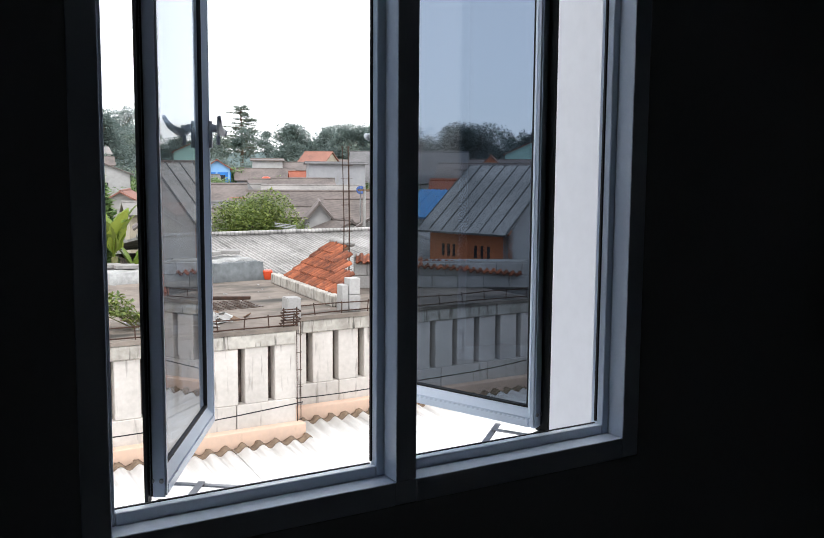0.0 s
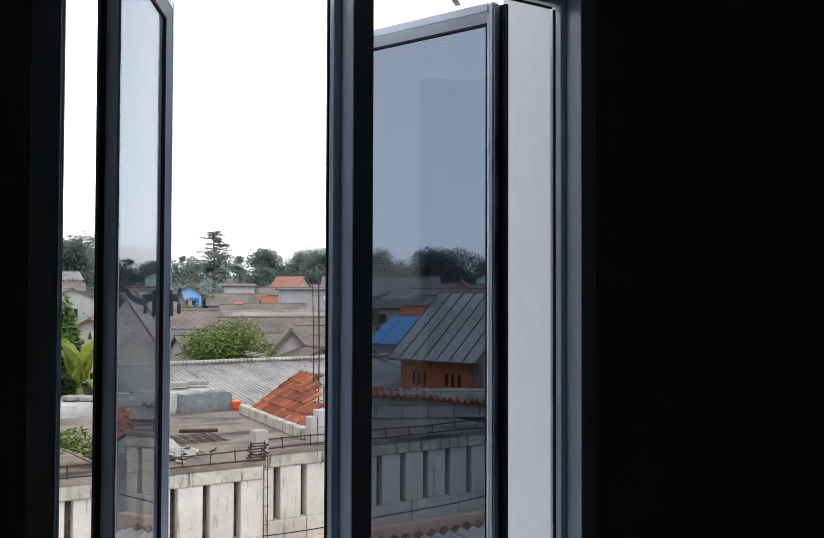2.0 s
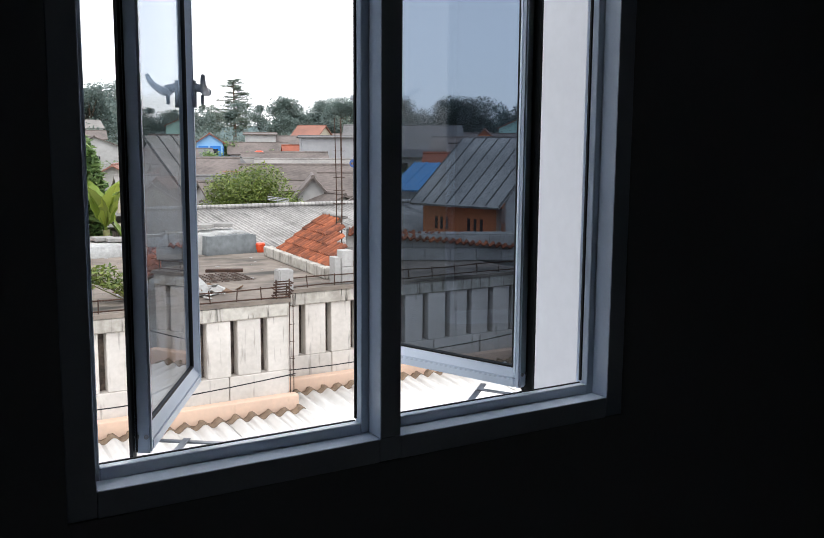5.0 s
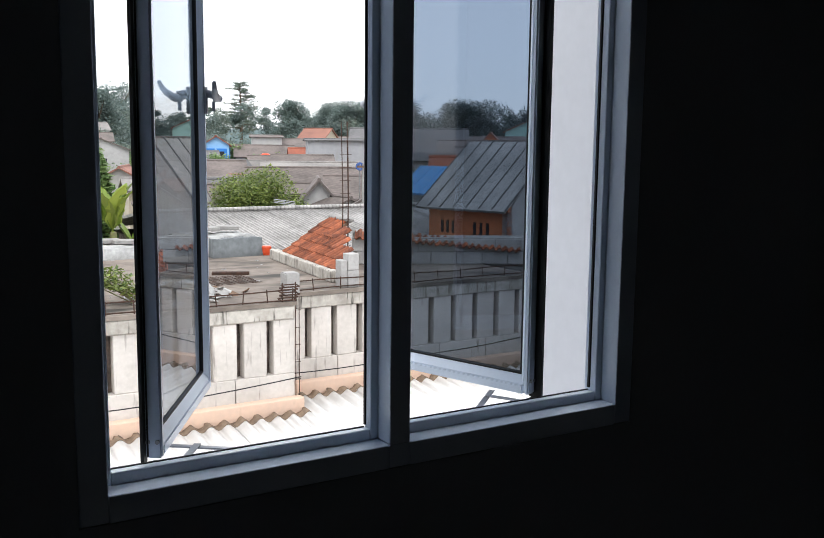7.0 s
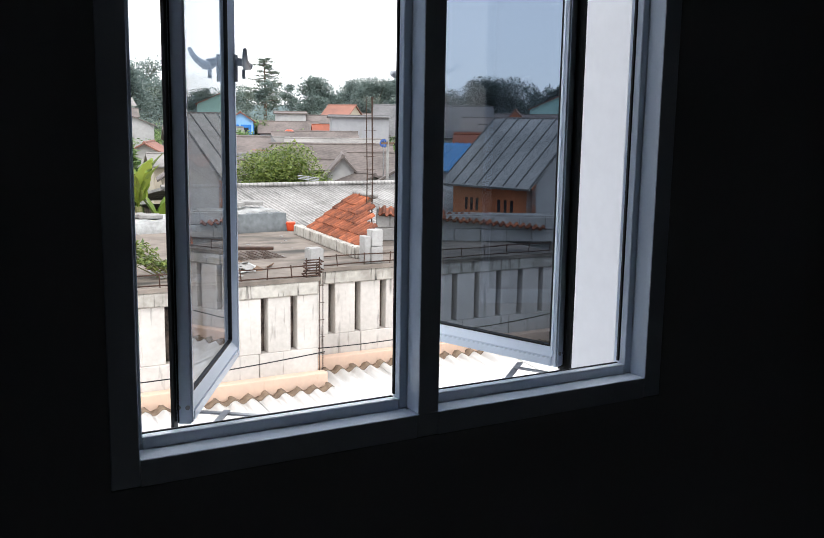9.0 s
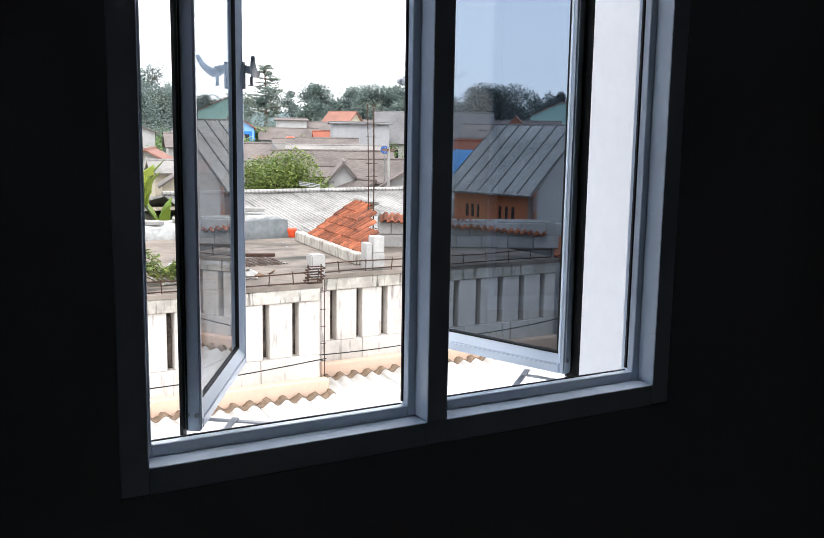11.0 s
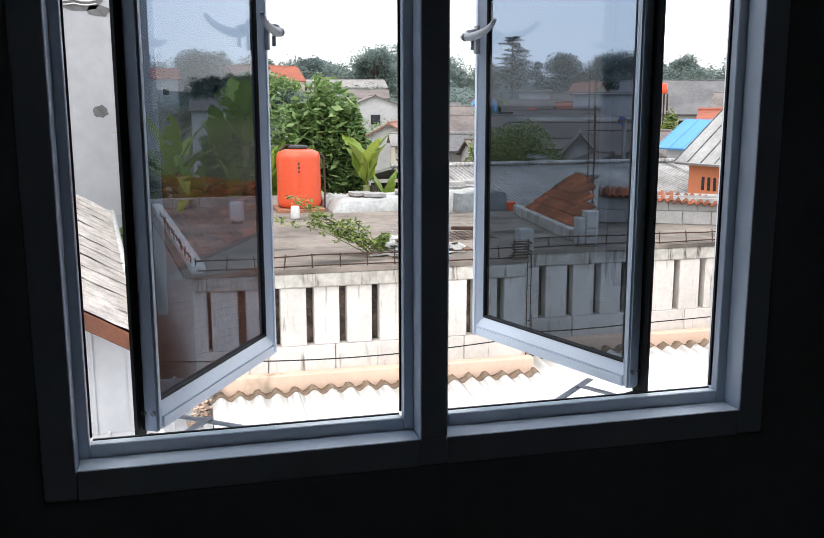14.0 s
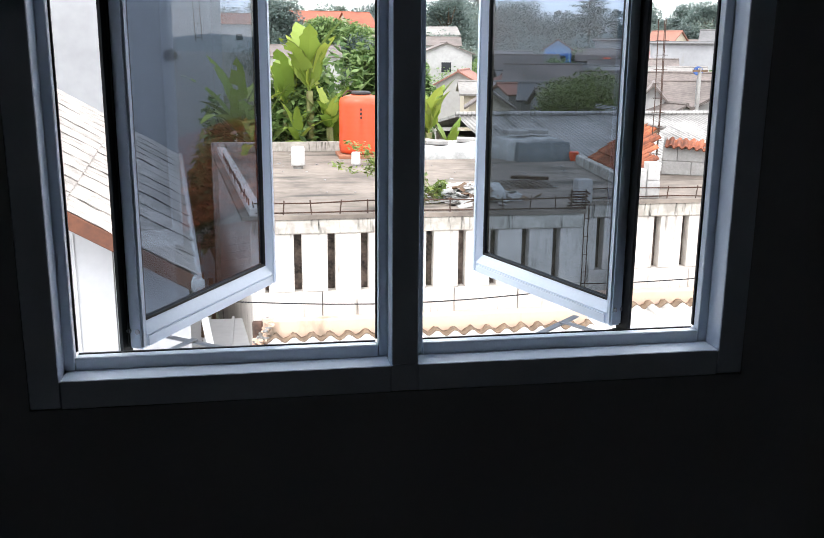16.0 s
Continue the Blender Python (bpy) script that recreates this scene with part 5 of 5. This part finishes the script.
FAR = (
    # label, x, y, rot, w, d, base, eave, ridge, wall, roof, axis
    ("white gabled house with a brown tile roof", 14.0, 66.0, -8, 3.6, 7, -5, 0.15, 0.85, "wall_white", "roof_brown", "y"),
    ("low house with a red-brown roof", 10.8, 45.0, -20, 2.3, 4, -5, -1.25, -0.62, "wall_grey", "roof_pink", "y"),
    ("low cream building with a pale sheet roof", 11.2, 37.5, -10, 4.2, 3.5, -5, -1.35, -0.95, "wall_cream", "roof_pale", "x"),
    ("blue painted house with a red roof", 24.4, 71.0, -18, 2.0, 5, -5, 0.55, 1.2, "wall_blue", "roof_red", "y"),
    ("teal two-storey house with a dark red roof", 68.0, 84.0, -40, 7.0, 7, -5, 2.4, 4.0, "wall_teal", "roof_red", "y"),
    ("white house with a flat upper wall", 31.2, 77.0, -20, 2.6, 5, -5, 1.25, 1.4, "wall_white", "roof_brown", "x"),
    ("house with a low brown tile roof", 33.6, 76.0, -20, 3.4, 5, -5, 0.45, 1.1, "wall_white", "roof_brown", "x"),
    ("house with a brown roof and white walls", 28.2, 70.0, -20, 4.6, 4, -5, -0.35, 0.5, "wall_white", "roof_brown", "x"),
    ("house with a faded red gable roof", 40.6, 86.0, 30, 3.0, 3.2, -5, 1.1, 2.3, "wall_cream", "roof_pink", "y"),
    ("small house with an orange tile roof", 28.6, 62.5, -20, 2.4, 3, -5, -0.35, 0.3, "orange_wall", "roof_red", "x"),
    ("grey flat-topped rendered building", 28.3, 57.0, -22, 3.9, 4, -5, 0.9, 0.98, "wall_plain", "roof_grey", "x"),
    ("long low building with a pale beige roof", 21.0, 45.0, -22, 5.2, 4, -5, -0.85, -0.42, "wall_white", "roof_pale", "x"),
    ("broad house with a dark brown roof", 16.9, 36.5, -22, 5.2, 5, -5, -1.9, -0.5, "wall_grey", "roof_brown", "x"),
    ("house with a weathered brown roof", 13.4, 40.0, -18, 3.2, 4, -5, -1.0, -0.25, "wall_grey", "roof_brown", "x"),
    ("low house with a weathered grey roof", 12.1, 33.0, -18, 3.2, 3.5, -5, -1.35, -0.85, "wall_grey", "roof_grey", "x"),
    ("dark roofed house with a small white gable", 14.4, 30.0, -24, 1.1, 3, -5, -1.35, -0.72, "wall_white", "roof_brown", "y"),
    ("house with a dark brown tile roof", 16.6, 30.5, -28, 2.8, 3, -5, -1.4, -0.68, "wall_white", "roof_brown", "x"),
    ("low house with a white verge", 13.6, 23.5, -32, 2.0, 2.6, -5, -1.35, -0.72, "wall_white", "roof_brown", "y"),
    ("low mossy roofed house", 16.4, 24.0, -30, 4.0, 3.0, -5, -1.5, -0.95, "wall_grey", "roof_brown", "x"),
    ("house with a large grey hipped roof", 36.8, 61.0, -30, 9, 8, -5, -0.4, 1.9, "wall_white", "roof_grey", "x"),
    ("house with a pink-red roof on the rise", 9.5, 132.0, 0, 9, 8, -5, 4.0, 5.4, "wall_cream", "roof_red", "x"),
    ("cream house with a red roof on the rise", 14.2, 128.0, 10, 3.6, 8, -5, 3.2, 5.2, "wall_cream", "roof_red", "x"),
    ("long pale roofed building", 21.5, 120.0, -6, 10, 8, -5, 2.2, 3.2, "wall_white", "roof_pale", "x"),
    ("white house with a grey roof", 19.5, 95.0, -10, 4, 5, -5, 0.8, 1.6, "wall_white", "roof_brown", "x"),
    ("low house with a grey roof", 19.0, 62.0, -14, 4.5, 4, -5, -0.6, 0.05, "wall_grey", "roof_grey", "x"),
    ("house with a brown roof", 15.2, 52.0, -12, 3.4, 4, -5, -0.6, 0.1, "wall_grey", "roof_brown", "x"),
    ("house with a grey roof and red door", 16.8, 58.0, -14, 2.6, 4, -5, -0.4, 0.3, "wall_white", "roof_grey", "x"),
    ("low house with a red roof", 17.2, 19.6, -35, 3.0, 3, -5, -0.15, 0.35, "wall_white", "roof_red", "x"),
    ("low house with a dark red tile roof", 15.7, 22.4, -35, 1.5, 2, -5, -0.12, 0.17, "wall_grey", "roof_red", "x"),
    ("house with a dark roof", 25.0, 31.0, -40, 6, 5, -5, -0.5, 0.5, "wall_grey", "roof_brown", "x"),
    ("house with a dark grey roof", 33.0, 43.0, -40, 8, 6, -5, -0.3, 0.9, "wall_grey", "roof_brown", "x"),
    ("house with a dark red roof", 45.0, 62.0, -35, 8, 6, -5, 0.4, 1.4, "wall_white", "roof_brown", "x"),
    ("small house with an orange gable", 36.5, 49.5, -38, 1.6, 3, -5, 0.7, 1.5, "orange_wall", "roof_pink", "y"),
    ("pale house on the rise", -4.0, 110.0, 0, 8, 8, -5, 3.0, 4.2, "wall_white", "roof_red", "x"),
    ("house with a tile roof", 4.0, 75.0, 0, 6, 5, -5, -0.2, 0.6, "wall_white", "roof_brown", "x"),
    ("house with a brown roof", 48.0, 95.0, -25, 8, 7, -5, 0.4, 1.6, "wall_white", "roof_brown", "x"),
    ("house with a grey roof", 43.0, 76.0, -25, 6, 6, -5, -0.1, 0.9, "wall_white", "roof_grey", "x"),
    ("house with a pale roof", 53.0, 78.0, -35, 6, 6, -5, 0.2, 1.4, "wall_white", "roof_pale", "x"),
    ("house with a brown roof", 23.6, 52.0, -22, 3.6, 4, -5, -0.75, -0.1, "wall_white", "roof_brown", "x"),
    ("small house with a brown roof", 24.5, 60.0, -20, 2.6, 4, -5, -0.9, -0.25, "wall_white", "roof_brown", "x"),
)
for i, (lab, x, y, r, w, d, b, e, rg, wm, rm, ax) in enumerate(FAR):
    house(lab, x, y, r, w, d, b, e, rg, wm, rm, 0.2, (0 if i % 3 else 1) if w < 4 else 2 if w < 7 else 3, ax, 0.0, group="far houses")
porch = thing("blue_porch", "deep blue painted porch with posts below a pale blue gable", "porch", pose(24.4, 71.0, 0, 0, 0, -18), "far houses")
part("wall", bevelled(-1.06, 1.06, -2.72, -2.52, -5.0, 0.28, 0.01), M["porch_blue"], porch)
for x in (-0.95, -0.05, 0.9):
    part("post", bevelled(x - 0.07, x + 0.07, -2.86, -2.73, -5.0, 0.3, 0.01), M["wall_blue"], porch)
for x in (-0.5, 0.42):
    part("window", bevelled(x - 0.2, x + 0.2, -2.76, -2.722, -0.45, 0.05, 0.01), M["dark_glass"], porch)
part("rail", bevelled(-1.05, 1.05, -2.90, -2.865, -0.75, -0.66, 0.01), M["wall_blue"], porch)
rnd = random.Random(19)
for i in range(26):
    y = rnd.uniform(27, 62)
    x = y * rnd.uniform(0.28, 0.56) - 0.5
    rg = -1.15 + (y - 27) * 0.030 + rnd.uniform(-0.25, 0.1)
    mt, words = rnd.choice((("roof_brown", "brown tile"), ("roof_grey", "grey sheet"), ("roof_pink", "faded red tile"), ("roof_pale", "pale sheet"), ("roof_brown", "brown tile")))
    house("small lean dwelling with a %s roof" % words, x, y, rnd.uniform(-45, 15), rnd.uniform(1.4, 2.8), rnd.uniform(1.6, 2.6), -5, rg - rnd.uniform(0.3, 0.55), rg,
          rnd.choice(("wall_white", "wall_grey", "wall_cream")), mt, 0.15, 1, rnd.choice("xy"), 0.0, group="far houses")
ob = thing("roof_tank", "small red water tank on a stand above far roofs", "water tank")
bm = bmesh.new()
lathe(bm, [(0.28, 0), (0.31, 0.06), (0.31, 0.6), (0.2, 0.7)], 16, (31.7, 55.0, 0.96))
part("body", bm, M["tank"], ob, smooth=True)
bm = bmesh.new()
for dx in (-0.22, 0.22):
    for dy in (-0.22, 0.22):
        tube(bm, [(31.7 + dx, 55 + dy, -5), (31.7 + dx, 55 + dy, 0.95)], 0.06, 5)
part("stand", bm, M["rust"], ob)
ob = thing("roof_tank", "small orange water tank among far roofs", "water tank")
bm = bmesh.new()
lathe(bm, [(0.32, 0), (0.36, 0.06), (0.36, 0.6), (0.2, 0.72)], 16, (25.9, 64.0, -0.75))
part("body", bm, M["tank"], ob, smooth=True)
bm = bmesh.new()
box(bm, 25.3, 26.5, 63.4, 64.6, -5, -0.76)
part("stand", bm, M["wall_grey"], ob)
dish = thing("satellite_dish", "blue satellite dish on a mast above the roofs", "satellite dish", pose(13.55, 25.0, -0.1, 70, 0, -25) @ Matrix.Scale(0.75, 4))
bm = bmesh.new()
lathe(bm, [(0.02, -0.07), (0.11, -0.05), (0.19, 0.0), (0.19, 0.012), (0.11, -0.038), (0.02, -0.055)], 20)
part("dish", bm, M["dish_blue"], dish, smooth=True)
bm = bmesh.new()
tube(bm, [(0, 0, -0.08), (0, -0.5, -0.35), (0, -2.4, -1.2)], 0.03, 6), tube(bm, [(0, -0.2, 0), (0, 0, 0.32)], 0.015, 5)
part("mast", bm, M["steel"], dish)
pole = thing("power_pole", "grey concrete power pole among the roofs", "pole")
bm = bmesh.new()
tube(bm, [(12.1, 22.0, -5), (12.1, 22.0, 0.05)], 0.06, 8, 0.045)
part("shaft", bm, M["mortar"], pole)
bm = bmesh.new()
box(bm, 11.9, 12.3, 21.96, 22.04, -0.06, 0.0)
part("crossarm", bm, M["wood"], pole)

# ---- plants near the roof ----
banana(1.22, 14.7, -3.4, 5.1, 1, 8, 1.3, 2.6, broad=2.0), banana(0.82, 15.0, -3.4, 4.7, 2, 8, 1.2, 2.2, broad=1.8), banana(1.55, 14.6, -3.4, 4.1, 9, 9, 1.0, 1.2, broad=1.15), banana(1.0, 14.6, -3.4, 3.7, 10, 9, 0.9, 1.2, broad=1.0), banana(3.3, 14.55, -3.0, 3.3, 3, 7, 1.2, 2.4, broad=1.9), banana(3.75, 14.9, -3.0, 2.3, 4, 5, 0.9, 1.8, broad=1.3), banana(0.0, 15.4, -3.4, 3.8, 5, 11, 1.5, 0.8), banana(1.75, 15.0, -3.4, 3.5, 6, 10, 1.4, 0.6), banana(0.35, 14.6, -3.4, 3.3, 8, 9, 1.3, 0.6)
tree("cassava_bush", "tall leafy papaya and cassava bushes behind the tank", 2.3, 15.9, -5.0, 0.75, 1.15, 0.105, M["leaf_green"], 11, 32, 330, "bush", 0.3)
tree("cassava_bush", "leafy green bush behind the parapet", 2.95, 16.3, -5.0, 0.55, 0.9, 0.105, M["leaf_green"], 12, 24, 220, "bush", 0.35)
tree("cassava_bush", "leafy green bush behind the parapet", 1.0, 16.9, -5.0, 0.5, 1.3, 0.10, M["leaf_green"], 13, 26, 220, "bush", 0.35)
tree("cassava_bush", "leafy green bush beside the grey wall", -0.6, 17.9, -5.0, -0.70, 0.75, 0.11, M["leaf_green"], 14, 22, 200, "bush", 0.35)
tree("cassava_bush", "leafy green bush behind the piled tarpaulin", 2.75, 15.4, -5.0, 0.68, 0.55, 0.10, M["leaf_green"], 21, 24, 200, "bush", 0.4)
tree("papaya_bush", "dense broad-leaved bush beside the parapet end", 3.1, 15.3, -5.0, 0.36, 0.50, 0.12, M["leaf_green"], 41, 34, 260, "bush", 0.35)
tree("cassava_bush", "leafy bush at the end of the parapet", 3.1, 15.7, -5.0, 0.1, 0.5, 0.09, M["leaf_light"], 22, 22, 160, "bush", 0.4)
tree("cassava_bush", "low leafy bush under the banana plants", 1.0, 15.3, -5.0, 0.15, 0.95, 0.10, M["leaf_green"], 23, 30, 260, "bush", 0.4)
tree("tree", "rounded light green tree between the roofs", 9.2, 23.0, -5.0, -0.12, 1.85, 0.05, M["leaf_light"], 15, 48, 720, "tree", 0.45)
tree("tree", "small round tree in front of a white house", 27.95, 60.0, -5.0, -0.46, 1.1, 0.12, M["leaf_green"], 24, 18, 150, "tree", 0.6)
tree("tree", "small round tree beside the blue house", 26.0, 70.0, -5.0, 0.45, 1.0, 0.12, M["leaf_green"], 25, 18, 150, "tree", 0.6)
tree("tree", "small round dark tree among roofs", 25.9, 72.5, -5.0, 0.55, 1.3, 0.16, M["leaf_green"], 16, 14, 80)
tree("tree", "small round tree beside a white house", 33.2, 71.0, -5.0, 0.75, 1.1, 0.16, M["leaf_green"], 17, 14, 80)
tree("tree", "small tree beside a grey roof", 26.6, 45.0, -5.0, 0.3, 1.2, 0.14, M["leaf_light"], 18, 14, 80)
# wispy plant growing out of the roof edge
ob = thing("roof_weed", "wispy light green weed growing on the roof edge", "weed")
rnd = random.Random(31)
tips = []
for i in range(15):
    dx = rnd.uniform(-1.05, 0.15)
    p = Vector((2.25 + rnd.uniform(-0.1, 0.1), 8.6 + rnd.uniform(-0.1, 0.1), ZD))
    q = p + Vector((dx, rnd.uniform(-0.25, 0.3), 0.12 + rnd.uniform(0.25, 0.6) * abs(dx) + rnd.uniform(0, 0.1)))
    bm = bmesh.new()
    tube(bm, [p, p.lerp(q, 0.5) + Vector((0, 0, 0.07)), q], 0.008, 4, 0.003)
    part("stem", bm, M["stem"], ob)
    tips.append((p, q))
bm = bmesh.new()
for p, q in tips:
    for t in (0.35, 0.5, 0.65, 0.8, 0.9, 1.0):
        leaf_quads(bm, rnd, p.lerp(q, t) + Vector((0, 0, 0.05 * (1 - abs(2 * t - 1)))), (0.09, 0.09, 0.04), 13, 0.034)
part("leaves", bm, M["leaf_light"], ob)

# ---- far woods ----
# distance haze comes from the leaf colours alone
rnd = random.Random(77)
belts = [bmesh.new() for _ in range(3)]
for i in range(400):
    bm = belts[i % 3]
    y = rnd.uniform(150, 260)
    x = rnd.uniform(-60, 330) * (y / 220)
    h = y * rnd.uniform(0.030, 0.051) + 0.5
    s = rnd.uniform(2.6, 6.0)
    for k in range(4):
        q = s * rnd.uniform(0.35, 0.75)
        leaf_quads(bm, rnd, (x + rnd.uniform(-s, s) * 0.7, y, h * rnd.uniform(0.55, 0.98) - 1), (q, q * 0.7, q * rnd.uniform(0.55, 0.85)), 300, 0.27)
    leaf_quads(bm, rnd, (x, y, -1), (s * 1.3, s * 0.6, h * 0.75), 150, 0.55)
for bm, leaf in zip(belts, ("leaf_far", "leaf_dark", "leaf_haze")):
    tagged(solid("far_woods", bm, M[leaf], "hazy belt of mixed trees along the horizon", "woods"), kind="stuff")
belts = [bmesh.new() for _ in range(3)]
for i in range(150):
    bm = belts[i % 3]
    y = rnd.uniform(95, 140)
    x = rnd.uniform(-30, 150) * y / 130
    s = rnd.uniform(1.4, 3.4)
    h = rnd.uniform(1.0, 3.6)
    for k in range(4):
        q = s * rnd.uniform(0.4, 0.8)
        leaf_quads(bm, rnd, (x + rnd.uniform(-s, s), y, h * rnd.uniform(0.2, 0.8) - 1.2), (q, q, q * 0.75), 230, 0.17)
    leaf_quads(bm, rnd, (x, y, -2.0), (s, s, 2.0), 90, 0.4)
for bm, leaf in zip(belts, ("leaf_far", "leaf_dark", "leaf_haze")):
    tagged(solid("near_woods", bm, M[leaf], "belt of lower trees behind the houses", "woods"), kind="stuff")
bm = bmesh.new()
for i in range(90):
    y = rnd.uniform(48, 105)
    x = y * rnd.uniform(0.05, 0.75)
    s = rnd.uniform(0.5, 1.6)
    top = 0.40 - (60 - min(y, 60)) * 0.035 + rnd.uniform(-1.1, 0.15)
    for k in range(3):
        leaf_quads(bm, rnd, (x + rnd.uniform(-s, s) * 0.6, y + rnd.uniform(-s, s) * 0.5, top - s * rnd.uniform(0.5, 1.4)), (s * 0.8, s * 0.8, s * 0.6), 150, 0.10)
tagged(solid("garden_trees", bm, M["leaf_green"], "small garden trees scattered between the far houses", "trees"), kind="stuff")
con = thing("conifer", "tall tiered conifer standing above the tree belt", "tree")
bm = bmesh.new()
tube(bm, [(74.4, 200, -5), (74.6, 200, 6), (74.3, 200, 14.6)], 0.5, 6, 0.08)
crown = bmesh.new()
for i in range(64):
    t = (i + rnd.random()) / 64
    L = (1.5 + 4.3 * (1 - t) ** 0.7) * rnd.uniform(0.5, 1.1)
    a = rnd.uniform(0, 6.283)
    p = Vector((74.4, 200, 4.2 + 10.6 * t))
    q = p + Vector((L * math.cos(a), L * math.sin(a), L * rnd.uniform(-0.06, 0.26)))
    tube(bm, [p, q], 0.10, 4, 0.03)
    for w in (0.45, 0.65, 0.82, 1.0):
        leaf_quads(crown, rnd, p.lerp(q, w), (0.9, 0.9, 0.3), 34, 0.20, 0.35)
part("trunk", bm, M["bark"], con)
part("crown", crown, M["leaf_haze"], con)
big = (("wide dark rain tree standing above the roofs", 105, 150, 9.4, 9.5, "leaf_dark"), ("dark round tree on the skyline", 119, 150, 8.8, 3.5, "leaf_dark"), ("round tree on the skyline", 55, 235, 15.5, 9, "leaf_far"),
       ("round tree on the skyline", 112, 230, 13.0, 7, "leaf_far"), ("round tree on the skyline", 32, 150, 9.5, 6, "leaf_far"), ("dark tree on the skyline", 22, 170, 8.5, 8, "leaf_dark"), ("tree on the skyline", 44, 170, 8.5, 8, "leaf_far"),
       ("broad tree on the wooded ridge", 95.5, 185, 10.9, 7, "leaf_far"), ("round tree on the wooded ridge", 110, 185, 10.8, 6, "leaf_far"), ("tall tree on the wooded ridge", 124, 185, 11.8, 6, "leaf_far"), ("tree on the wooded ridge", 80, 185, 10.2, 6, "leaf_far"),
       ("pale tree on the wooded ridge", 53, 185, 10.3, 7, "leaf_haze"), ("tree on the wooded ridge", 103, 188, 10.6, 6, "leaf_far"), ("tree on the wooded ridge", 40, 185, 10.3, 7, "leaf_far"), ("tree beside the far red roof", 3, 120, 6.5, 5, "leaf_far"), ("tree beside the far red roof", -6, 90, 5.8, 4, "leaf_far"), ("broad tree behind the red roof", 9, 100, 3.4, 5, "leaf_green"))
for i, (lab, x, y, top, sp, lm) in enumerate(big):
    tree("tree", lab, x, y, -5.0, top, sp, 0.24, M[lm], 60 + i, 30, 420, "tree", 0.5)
